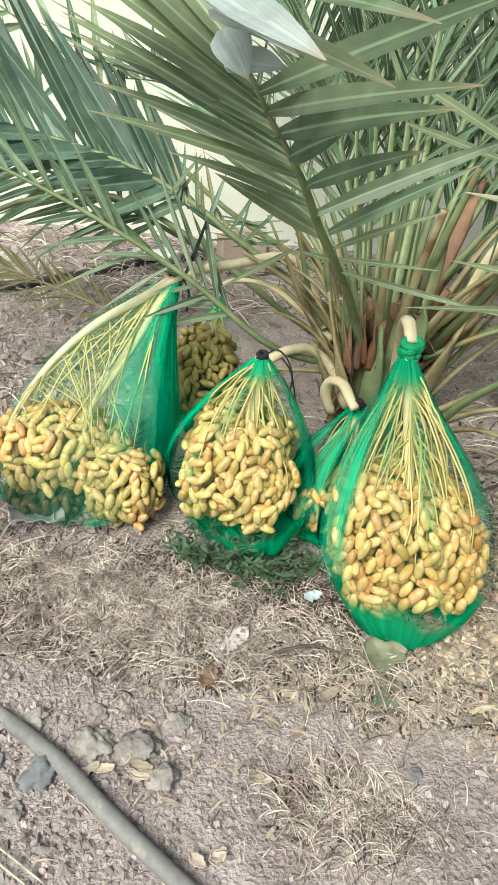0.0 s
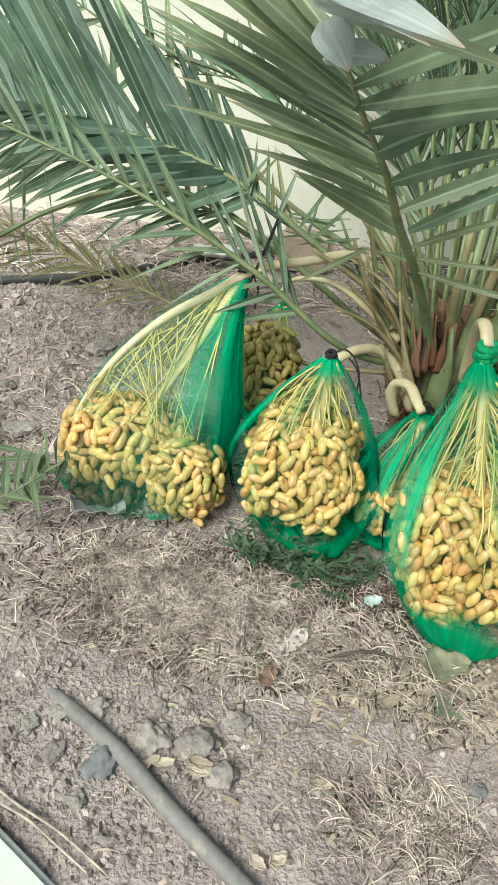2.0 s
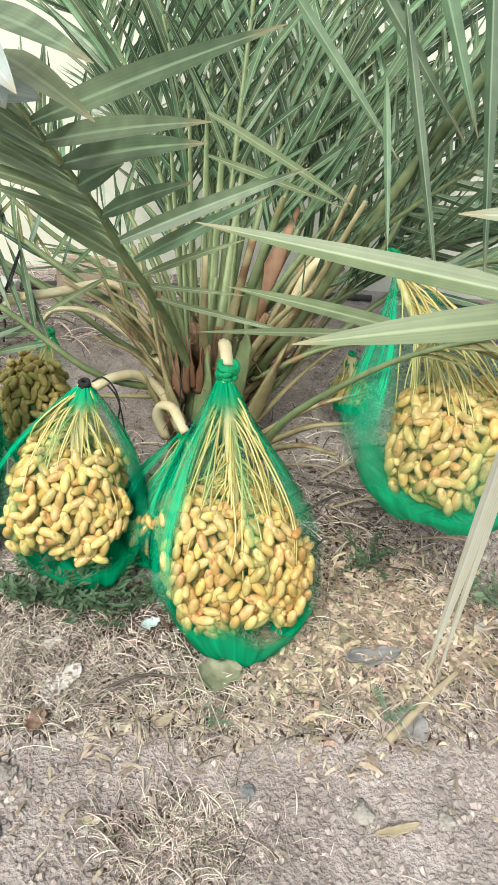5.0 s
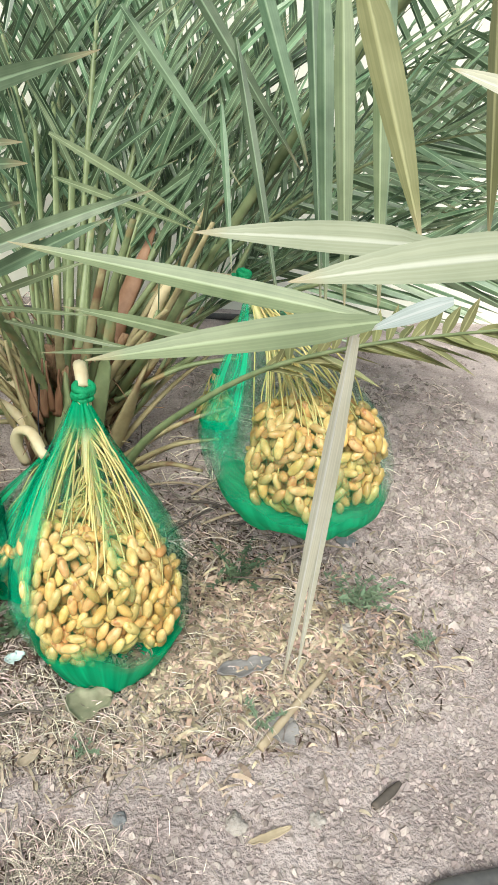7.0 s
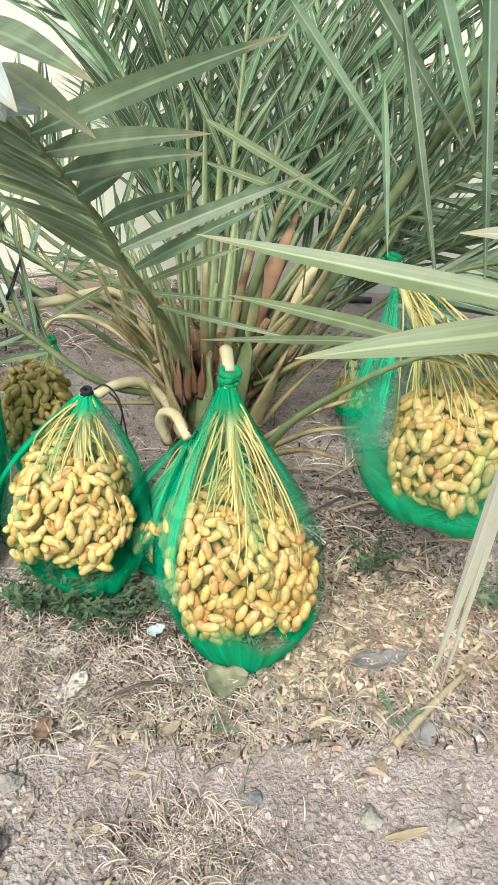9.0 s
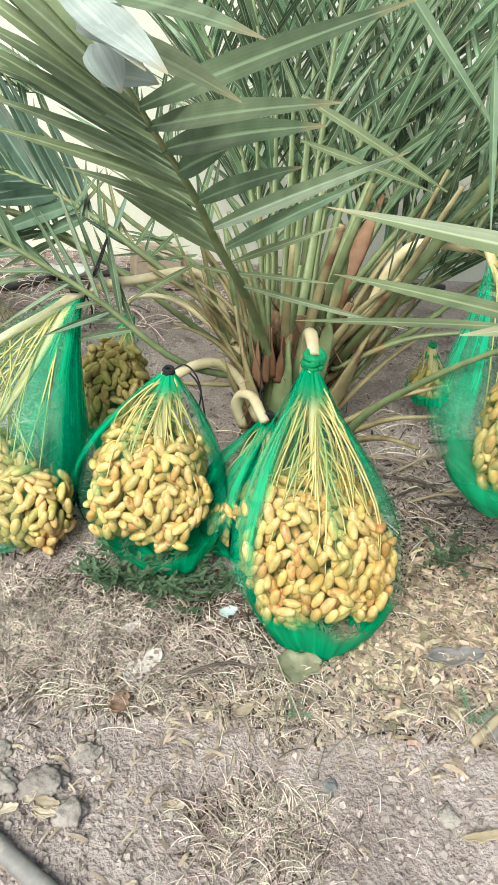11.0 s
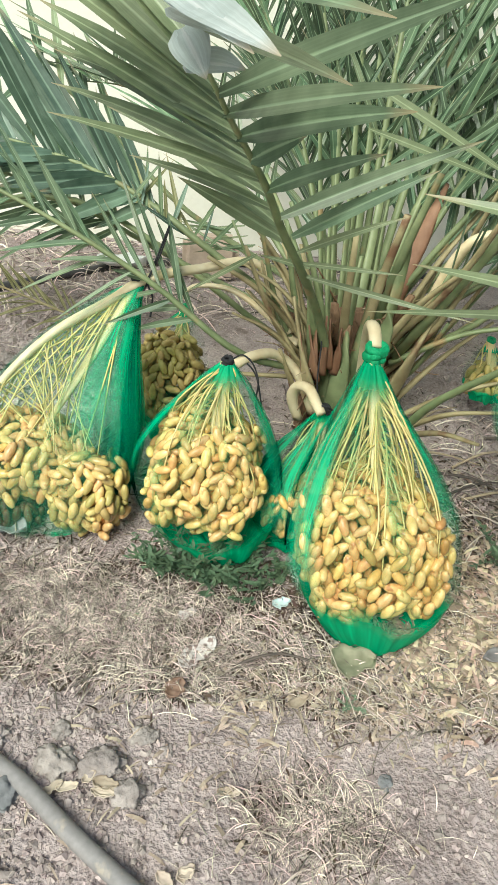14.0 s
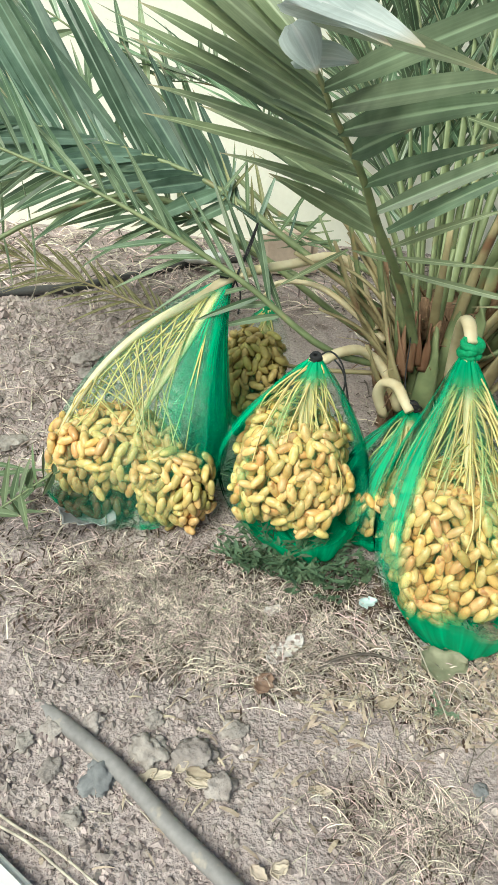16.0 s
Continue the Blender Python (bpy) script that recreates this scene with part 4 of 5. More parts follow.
def fold_mesh(rings, angle, wide, low, high, seed, layers=2):
    """A loose pleat of net that runs up the side of a bag to its neck, laid in two or three plies."""
    cs, aw, bd = [q[0] for q in rings], [(q[1], 0, 0) for q in rings], [(q[2], 0, 0) for q in rings]
    verts, uvs, faces = [], [], []
    n, m = 26, 7
    for ply in range(layers):
        o = len(verts)
        for i in range(n + 1):
            f = i / n
            s = low + (high - low) * f
            c, w, d = spline(cs, s), max(0.006, spline(aw, s).x), max(0.006, spline(bd, s).x)
            span = wide * (0.35 + 0.65 * math.sin(math.pi * min(1, f * 0.8 + 0.15))) * (1 + 0.3 * noise.noise(V((f * 5, seed, ply))))
            for j in range(m + 1):
                q = angle + span * (j / m - 0.5) + 0.08 * noise.noise(V((f * 4, seed + 3, ply)))
                k = 1.02 + 0.022 * ply + 0.02 * math.sin(j * 2.4 + ply * 2 + f * 3)
                verts.append((c.x + (w * k + 0.002) * math.cos(q), c.y + (d * k + 0.002) * math.sin(q), c.z))
                uvs.append((j / m, f))
        for i in range(n):
            for j in range(m):
                p = o + i * (m + 1) + j
                faces.append((p, p + 1, p + m + 2, p + m + 1))
    return mesh_of("fold", verts, faces, FOLD, uvs=uvs)


def knot_of(bag, place, radius, cloth=True, seed=0):
    """The wound neck of a bag: a few turns of twisted net or cord."""
    r = random.Random(seed)
    p = V(place)
    for k in range(4):
        pts = []
        for j in range(13):
            q = 2 * math.pi * j / 12 + k
            rr = radius * (1 + 0.18 * r.uniform(-1, 1))
            pts.append(p + V((math.cos(q) * rr, math.sin(q) * rr, (k - 1.5) * radius * 0.42 + 0.25 * radius * math.sin(q * 1.0 + k * 2) + r.uniform(-1, 1) * radius * 0.08)))
        part("neck_turn", tube("neck_turn", pts, (radius * 0.46, radius * 0.56, radius * 0.46), KNOT if cloth else CORD, 7, 30), bag)


FOLD = net_material("folded_green_netting", (0.02, 0.72, 0.40), 0.5, 0.72, True)
KNOT = material("green_net_rope", (0.006, 0.20, 0.075), (0.02, 0.46, 0.19), 240, 20, 0.6, 0.8, 0.003, stretch=(1, 1, 0.5))


def bagged(label, knot, rings, centre, size, count, seed, strands=44, stalk=None, neck=0.016, net=None, mats=None, bag_label="", cord=False, lean=(0, 0, 0), folds=()):
    foot = V(rings[0][0])
    bunch = thing("date_bunch", (centre[0], centre[1], centre[2] - size[2]), label, "dates", "bagged date bunches")
    pts = dates_of(bunch, centre, size, count, mats or [DATE, DATE, DATE_AMBER], seed, lean=lean)
    ends = [p for p in pts]
    strands_of(bunch, V(knot) - V((0, 0, 0.012)), ends, strands, seed)
    if stalk:
        part("stalk", tube("stalk", stalk, (0.015, 0.015, 0.0145, 0.013), CREAM, 10, 20, 0.8), bunch, "cream-coloured arching fruit stalk")
    bag = thing("net_bag", foot, bag_label or "sheer green net bag tied at its neck", "net bag", "net bags round the bunches")
    part("net", net_mesh(rings, net or NET, seed), bag)
    for k, (angle, wide, low_end, high_end, *plies) in enumerate(folds):
        part("fold", fold_mesh(rings, radians(angle), wide, low_end, high_end, seed * 5 + k, *plies), bag, "opaque green fold of net")
    knot_of(bag, knot, neck, not cord, seed)
    return bunch, bag


# the foremost bunch
bagged("plump bunch of yellow ripening dates hanging in a net bag", (0.305, 1.245, 0.500),
       [((0.356, 0.985, -0.022), 0.004, 0.004), ((0.356, 0.988, -0.020), 0.055, 0.045), ((0.354, 1.020, 0.022), 0.116, 0.095), ((0.349, 1.050, 0.109), 0.168, 0.138), ((0.339, 1.090, 0.204), 0.168, 0.143), ((0.322, 1.140, 0.304), 0.125, 0.11), ((0.307, 1.190, 0.404), 0.06, 0.06), ((0.300, 1.235, 0.484), 0.014, 0.014)],
       (0.333, 1.080, 0.165), (0.144, 0.116, 0.129), 340, 1, 64, [(0.338, 1.508, 0.300), (0.322, 1.440, 0.430), (0.306, 1.350, 0.512), (0.301, 1.285, 0.532), (0.305, 1.247, 0.508)], 0.0155, lean=(-0.012, 0.045, 0), folds=((205, 0.9, 0.24, 0.99), (-25, 0.7, 0.55, 0.98), (160, 0.9, 0.40, 0.98), (-100, 1.3, 0.31, 0.02), (-50, 1.2, 0.29, 0.02), (-145, 1.1, 0.31, 0.02), (20, 0.9, 0.4, 0.97)))
# the bunch beside it
bagged("round bunch of yellow ripening dates in a net bag", (0.013, 1.320, 0.416),
       [((0.043, 1.165, 0.012), 0.004, 0.004), ((0.038, 1.170, 0.017), 0.05, 0.04), ((0.024, 1.190, 0.046), 0.098, 0.08), ((0.002, 1.220, 0.104), 0.148, 0.122), ((-0.014, 1.250, 0.194), 0.158, 0.13), ((-0.008, 1.280, 0.274), 0.125, 0.11), ((0.004, 1.305, 0.354), 0.066, 0.06), ((0.013, 1.320, 0.414), 0.012, 0.012)],
       (-0.015, 1.240, 0.184), (0.120, 0.104, 0.112), 280, 2, 60, [(0.229, 1.500, 0.215), (0.180, 1.510, 0.313), (0.121, 1.485, 0.369), (0.065, 1.426, 0.386), (0.027, 1.387, 0.378)], 0.009, cord=True, lean=(0, 0.03, 0), folds=((-12, 0.8, 0.4, 0.99), (20, 0.9, 0.35, 0.98), (-80, 1.4, 0.30, 0.02), (-30, 1.0, 0.30, 0.02), (-130, 1.1, 0.30, 0.02), (195, 0.7, 0.55, 0.02), (180, 0.8, 0.4, 0.97)))
# the small bunch between them
bagged("small bunch of dates in a dark green net bag", (0.249, 1.420, 0.267),
       [((0.19, 1.24, 0.010), 0.004, 0.004), ((0.19, 1.24, 0.014), 0.05, 0.04), ((0.19, 1.25, 0.04), 0.08, 0.07), ((0.19, 1.28, 0.10), 0.10, 0.09), ((0.205, 1.33, 0.17), 0.085, 0.08), ((0.235, 1.38, 0.23), 0.045, 0.04), ((0.249, 1.420, 0.264), 0.012, 0.012)],
       (0.185, 1.27, 0.09), (0.075, 0.07, 0.055), 60, 3, 26, [(0.194, 1.491, 0.200), (0.173, 1.479, 0.258), (0.181, 1.459, 0.304), (0.207, 1.429, 0.313), (0.223, 1.396, 0.296), (0.237, 1.375, 0.279)], 0.010, cord=True, folds=((185, 1.3, 0.3, 0.98), (-90, 1.3, 0.4, 0.02), (-120, 1.0, 0.3, 0.98), (150, 1.2, 0.3, 0.98)))
# the wide bunch tied up to a leaf
bagged("wide bunch of golden dates drawn to one side", (-0.203, 1.462, 0.526),
       [((-0.388, 1.254, 0.017), 0.004, 0.004), ((-0.389, 1.258, 0.023), 0.130, 0.090), ((-0.396, 1.276, 0.060), 0.190, 0.135), ((-0.402, 1.304, 0.114), 0.205, 0.155), ((-0.379, 1.348, 0.205), 0.195, 0.145), ((-0.343, 1.388, 0.318), 0.150, 0.095), ((-0.294, 1.417, 0.412), 0.096, 0.062), ((-0.243, 1.443, 0.483), 0.047, 0.030), ((-0.202, 1.460, 0.524), 0.012, 0.012)],
       (-0.441, 1.301, 0.142), (0.134, 0.105, 0.088), 290, 4, 8, None, 0.010, net=NET_OPEN, cord=True, bag_label="sheer green net bag pulled up to a leaf stem", folds=((0, 1.2, 0.12, 0.99, 3), (-22, 1.1, 0.16, 0.99, 2), (-50, 1.3, 0.40, 0.98), (35, 1.0, 0.26, 0.98), (-66, 0.5, 0.30, 0.10), (-150, 0.4, 0.34, 0.16)))
low = thing("date_bunch", (-0.27, 1.27, 0.02), "lower cluster of golden dates resting on the soil", "dates", "bagged date bunches")
dates_of(low, (-0.276, 1.240, 0.098), (0.082, 0.062, 0.092), 180, [DATE, DATE, DATE_OLD], 14)
hung_bunch = thing("fruit_stalk", (-0.20, 1.37, 0.45), "arching cream fruit stalk with yellow strands", "stalk")
SIDE = [(0.16, 1.60, 0.38), (0.065, 1.689, 0.518), (-0.077, 1.569, 0.532), (-0.185, 1.470, 0.529), (-0.271, 1.436, 0.477), (-0.378, 1.404, 0.412), (-0.477, 1.362, 0.320), (-0.549, 1.309, 0.211), (-0.575, 1.264, 0.127)]
part("stem", tube("stem", SIDE, (0.018, 0.018, 0.018, 0.017, 0.013, 0.005), CREAM, 9, 40, 0.6), hung_bunch)
rs = random.Random(44)
for k in range(42):
    u = rs.uniform(0.42, 0.95)
    a = spline(SIDE, u)
    if rs.random() < 0.7:
        end = V((-0.445 + rs.uniform(-0.12, 0.12), 1.301 + rs.uniform(-0.08, 0.05), 0.142 + rs.uniform(-0.02, 0.07)))
    else:
        end = V((-0.278 + rs.uniform(-0.06, 0.06), 1.259 + rs.uniform(-0.05, 0.04), 0.106 + rs.uniform(0.0, 0.07)))
    mid = a.lerp(end, 0.45) + V((rs.uniform(-0.01, 0.02), rs.uniform(-0.03, 0.02), 0.02))
    part("strand", tube("strand", [a, mid, end], (0.0024, 0.002, 0.0014), STRAND, 4, 9), hung_bunch)
part("stalk", tube("stalk", [(0.18, 1.58, 0.36), (0.116, 1.646, 0.388), (0.007, 1.681, 0.447), (-0.096, 1.704, 0.444), (-0.137, 1.703, 0.403)], (0.014, 0.013, 0.011, 0.009), CREAM, 9, 20, 0.6), hung_bunch)
# shadowy brown mass at the bag's foot, its shade painted as dark dates
shadow_dates = thing("date_bunch", (-0.50, 1.26, 0.0), "dark brown dates under a bag, with shade put into their colour", "dates", "bagged date bunches")
dates_of(shadow_dates, (-0.478, 1.235, 0.036), (0.080, 0.05, 0.032), 60, [DATE_DARK], 15, gap=0.02)
# the bunch behind the tied bag
bagged("olive unripe date bunch in shade behind a bag", (-0.128, 1.766, 0.353),
       [((-0.141, 1.554, 0.085), 0.030, 0.030), ((-0.144, 1.569, 0.111), 0.070, 0.070), ((-0.149, 1.620, 0.179), 0.100, 0.100), ((-0.145, 1.700, 0.277), 0.080, 0.080), ((-0.128, 1.765, 0.350), 0.012, 0.012)],
       (-0.148, 1.631, 0.199), (0.085, 0.075, 0.12), 110, 5, 24, None, 0.011, mats=[DATE_OLD], net=NET_SHEER)
# the bunch under the low leaf on the other side
bagged("yellow date bunch hung low in a green net bag", (0.660, 1.415, 0.715),
       [((0.754, 1.059, 0.308), 0.004, 0.004), ((0.752, 1.062, 0.312), 0.10, 0.085), ((0.752, 1.073, 0.332), 0.155, 0.125), ((0.748, 1.094, 0.367), 0.185, 0.15), ((0.749, 1.150, 0.448), 0.205, 0.16), ((0.741, 1.209, 0.529), 0.165, 0.14), ((0.713, 1.302, 0.611), 0.085, 0.075), ((0.683, 1.391, 0.686), 0.02, 0.02), ((0.647, 1.420, 0.715), 0.014, 0.014)],
       (0.785, 1.130, 0.416), (0.140, 0.115, 0.108), 280, 6, 50, [(0.46, 1.58, 0.42), (0.52, 1.52, 0.66), (0.650, 1.489, 0.689), (0.669, 1.436, 0.695)], 0.012, net=NET_MID, folds=((178, 0.8, 0.25, 0.98), (205, 0.6, 0.3, 0.97), (-100, 0.7, 0.15, 0.02), (-60, 0.4, 0.15, 0.02), (0, 0.6, 0.6, 0.98)))
# the small bunch deep in the shade
bagged("small olive date bunch in the shade of the palm", (0.740, 1.806, 0.328),
       [((0.733, 1.718, 0.190), 0.03, 0.03), ((0.732, 1.733, 0.221), 0.06, 0.06), ((0.733, 1.760, 0.255), 0.06, 0.06), ((0.741, 1.802, 0.320), 0.012, 0.012)],
       (0.731, 1.740, 0.236), (0.05, 0.05, 0.04), 34, 7, 12, None, 0.009, mats=[DATE_OLD])


# ---- ties ----
def cord(pts, label, radius=0.0022):
    tagged(new("cord", tube("cord", pts, (radius, radius), CORD, 6, 40)), label, "cord", "black ties")


cord([(-0.190, 1.448, 0.501), (-0.177, 1.457, 0.537), (-0.160, 1.499, 0.590), (-0.145, 1.536, 0.633), (-0.159, 1.493, 0.579), (-0.180, 1.454, 0.531), (-0.168, 1.446, 0.497), (-0.169, 1.424, 0.459)], "black cord tying a net bag to a leaf stem")
cord([(0.021, 1.403, 0.385), (0.044, 1.399, 0.399), (0.069, 1.389, 0.382), (0.084, 1.379, 0.344), (0.082, 1.363, 0.296), (0.100, 1.347, 0.270), (0.081, 1.382, 0.350), (0.053, 1.400, 0.380), (0.031, 1.401, 0.381)], "knotted black cord with hanging ends at a bag's neck", 0.002)
cord([(0.231, 1.398, 0.279), (0.222, 1.431, 0.337), (0.224, 1.471, 0.405), (0.221, 1.497, 0.451)], "black cord holding up a small bag", 0.0018)
cord([(0.222, 1.399, 0.280), (0.240, 1.385, 0.296), (0.266, 1.397, 0.277), (0.249, 1.409, 0.258)], "black cord round a bag's neck", 0.003)


# ---- pipes ----
def pipe(name, pts, radius, mat, label):
    line = [(p[0], p[1], ground_z(p[0], p[1]) + radius * 0.86 - sum(p[2:])) for p in pts]
    tagged(new(name, tube(name, line, (radius, radius), mat, 14, 60)), label, "pipe")


pipe("irrigation_pipe", [(-1.222, 1.213, 0.030), (-0.837, 0.979, 0.030), (-0.453, 0.745, 0.030), (-0.341, 0.675, 0.006), (-0.231, 0.610), (-0.129, 0.533), (-0.033, 0.470), (0.176, 0.333), (0.552, 0.086)], 0.0135, PIPE, "dusty grey plastic irrigation pipe on the soil")
pipe("irrigation_pipe", [(-2.6, 1.7), (-1.163, 2.25), (-0.904, 2.42), (-0.426, 2.88), (0.2, 3.05), (1.2, 3.1)], 0.017, PIPE_DARK, "dark grey plastic pipe on the soil near the wall")
pipe("hose", [(0.70, 0.40), (0.777, 0.445), (0.909, 0.452), (1.15, 0.43), (1.6, 0.2)], 0.012, PIPE_DARK, "short black hose lying on the soil")


# ---- stones and litter on the ground ----
def stone_mesh(size, mat, seed, flat=0.6):
    bm = bmesh.new()
    bmesh.ops.create_icosphere(bm, subdivisions=4, radius=1)
    for v in bm.verts:
        k = 1 + 0.55 * noise.noise(v.co * 1.2 + V((seed * 3.7, 0, 0))) + 0.26 * noise.noise(v.co * 2.7 + V((0, seed, 0))) + 0.20 * noise.noise(v.co * 6.0 + V((seed, seed, 0))) + 0.09 * noise.noise(v.co * 15 + V((seed, 0, seed)))
        v.co = V((v.co.x * k * size[0], v.co.y * k * size[1], v.co.z * k * size[2]))
    for f in bm.faces:
        f.smooth = True
    me = bpy.data.meshes.new("stone")
    bm.to_mesh(me)
    bm.free()
    me.materials.append(mat)
    return me


def stone(x, y, r, mat, seed, label, flat=0.6, turn=0):
    ob = new("stone", stone_mesh((r * 1.2, r, r * flat), mat, seed))
    ob.location = (x, y, ground_z(x, y) + r * flat * 0.35)
    ob.rotation_euler = (0, 0, turn)
    return tagged(ob, label, "stone", "loose stones")


for k, (x, y, r, m) in enumerate([(-0.117, 0.655, 0.030, STONE), (-0.259, 0.600, 0.027, STONE_DARK), (-0.196, 0.655, 0.027, STONE), (-0.061, 0.714, 0.019, STONE), (-0.071, 0.607, 0.022, STONE),
                                  (-0.30, 0.69, 0.017, STONE), (-0.34, 0.60, 0.016, STONE), (-0.20, 0.71, 0.015, STONE), (-0.02, 0.69, 0.010, STONE), (0.08, 0.62, 0.009, STONE), (-0.36, 0.67, 0.018, STONE),
                                  (-0.40, 0.64, 0.014, STONE), (-0.28, 0.53, 0.014, STONE), (0.34, 0.665, 0.011, STONE_DARK), (0.52, 0.62, 0.016, STONE), (0.66, 0.60, 0.012, STONE), (0.90, 1.02, 0.018, STONE),
                                  (1.05, 1.35, 0.024, STONE_DARK), (-0.70, 1.86, 0.040, STONE), (-0.66, 1.78, 0.032, STONE), (-0.78, 1.45, 0.034, STONE), (-0.9, 1.62, 0.022, STONE), (-0.62, 1.56, 0.018, STONE)]):
    stone(x, y, r, m, k + 1, "bluish dark grey stone half sunk in soil" if m is STONE_DARK else "rough pinkish-grey stone on dry soil", 0.55, k * 1.3)


def scatter(name, label, category, count, place, shape, mat, seed):
    """Many small bits joined as one sheet of litter. place gives x, y; shape gives the local vertices and faces."""
    r = random.Random(seed)
    verts, faces = [], []
    for _ in range(count):
        x, y = place(r)
        v, f = shape(r)
        z = ground_z(x, y)
        o = len(verts)
        verts += [(x + p[0], y + p[1], z + p[2]) for p in v]
        faces += [tuple(q + o for q in g) for g in f]
    tagged(new(name, mesh_of(name, verts, faces, mat, False)), label, category, kind="stuff")


def cluster(spots, r):
    """A random place round one of the spots (x, y, spread x, spread y, weight)."""
    pick = r.uniform(0, sum(s[4] for s in spots))
    for s in spots:
        pick -= s[4]
        if pick <= 0:
            break
    return r.gauss(s[0], s[2]), r.gauss(s[1], s[3])


def strewn(spots, r):
    """As cluster, but the trodden soil in front stays nearly bare, but for one tuft."""
    for _ in range(12):
        x, y = cluster(spots, r)
        edge = 0.80 + 0.05 * noise.noise(V((x * 5, 0.7, 0))) - 0.05 * max(0, min(1, (x - 0.1) * 3))
        if y > edge or math.hypot(x - 0.22, (y - 0.585) * 1.3) < 0.115 or r.random() < 0.035:
            break
    return x, y


OCTA = [(1, 0, 0), (0, 1, 0), (-1, 0, 0), (0, -1, 0), (0.1, 0.1, 1), (0.7, 0.7, 0.4), (-0.6, 0.7, 0.5), (-0.7, -0.6, 0.35), (0.6, -0.7, 0.5)]
OCTF = [(0, 5, 4), (5, 1, 4), (1, 6, 4), (6, 2, 4), (2, 7, 4), (7, 3, 4), (3, 8, 4), (8, 0, 4)]


def pebble(r):
    k = 0.0011 + 0.0052 * r.random() ** 4.5
    a = r.uniform(0, 6.28)
    c, s = math.cos(a) * k, math.sin(a) * k
    return [(c * p[0] * 1.25 - s * p[1] + r.uniform(-0.2, 0.2) * k, s * p[0] * 1.25 + c * p[1] + r.uniform(-0.2, 0.2) * k, k * (p[2] * r.uniform(0.9, 1.9) - 0.15)) for p in OCTA], OCTF


def straw(r, long=0.085, thick=0.00062, high=0.018):
    n = 5
    a, bend = r.uniform(0, 6.28), r.gauss(0, 0.22)
    length = long * r.uniform(0.3, 1.2)
    lift = high * r.random() ** 1.5
    tilt = r.uniform(-0.15, 0.28)
    x = y = 0.0
    v, f = [], []
    w = thick * r.uniform(0.5, 1.4)
    for i in range(n):
        s = i / (n - 1)
        nx, ny = -math.sin(a), math.cos(a)
        z = 0.002 + lift * 4 * s * (1 - s) + max(0, tilt) * length * s * 0.35
        v += [(x + nx * w, y + ny * w, z), (x - nx * w, y - ny * w, z + w), (x, y, z + 1.6 * w)]
        x += math.cos(a) * length / n
        y += math.sin(a) * length / n
        a += bend / n * 2
    for i in range(n - 1):
        b = 3 * i
        f += [(b, b + 2, b + 5, b + 3), (b + 2, b + 1, b + 4, b + 5)]
    return v, f


def chip(r):
    length, w = r.uniform(0.008, 0.036), r.uniform(0.0010, 0.0040)
    a, e = r.uniform(0, 6.28), r.uniform(-0.1, 0.5)
    c, s = math.cos(a), math.sin(a)
    v = []
    for t, k in ((0, r.uniform(0.2, 0.9)), (0.3, r.uniform(0.7, 1.0)), (0.65, r.uniform(0.6, 1.0)), (1.0, r.uniform(0.05, 0.8))):
        for side in (-1, 1):
            u, q = t * length, side * w * k
            v.append((c * u - s * q, s * u + c * q, 0.003 + abs(e) * u * 0.6 + (0.4 * w if side > 0 else 0) + 0.004 * math.sin(t * 3.1)))
    return v, [(0, 2, 3, 1), (2, 4, 5, 3), (4, 6, 7, 5)]


EVEN = lambda r: (r.uniform(-1.3, 1.7), 0.36 + 2.2 * r.random() ** 1.2)
scatter("gravel", "loose pinkish-grey gravel and clods", "gravel", 26000, EVEN, pebble, PEBBLE, 21)
scatter("gravel", "fine gravel by the pipe", "gravel", 5000, lambda r: cluster([(-0.25, 0.58, 0.15, 0.08, 3), (0.10, 0.60, 0.2, 0.1, 2), (0.65, 0.6, 0.25, 0.12, 3), (1.1, 1.2, 0.25, 0.25, 3), (-0.8, 1.6, 0.3, 0.25, 2)], r), pebble, PEBBLE, 22)
scatter("gravel", "coarse clods of dry soil", "gravel", 9000, lambda r: (r.uniform(-1.9, -0.15), 1.15 + 1.9 * r.random() ** 1.2) if r.random() < 0.55 else (r.uniform(0.6, 2.3), 1.0 + 1.8 * r.random() ** 1.2), lambda r: ([(p[0] * 1.7, p[1] * 1.7, p[2] * 1.9) for p in pebble(r)[0]], OCTF), PEBBLE, 31)
scatter("dry_grass", "dry stalks and litter along the wall", "dry grass", 1500, lambda r: (r.uniform(-2.2, 0.8), 2.3 + 0.9 * r.random()), lambda r: straw(r, 0.22, 0.0022, 0.04), STRAW, 32)
scatter("dry_grass", "dry stalks round the foot of the palm", "dry grass", 900, lambda r: cluster([(0.5, 1.5, 0.25, 0.15, 2), (-0.1, 1.6, 0.25, 0.15, 1), (-0.6, 1.5, 0.25, 0.25, 1)], r), lambda r: straw(r, 0.16, 0.0014, 0.03), STRAW, 33)
scatter("gravel", "coarse clods on the bare soil", "gravel", 9000, lambda r: (r.uniform(0.7, 1.7), 0.42 + 1.5 * r.random()), lambda r: ([(p[0] * 1.3, p[1] * 1.3, p[2] * 1.5) for p in pebble(r)[0]], OCTF), PEBBLE, 36)
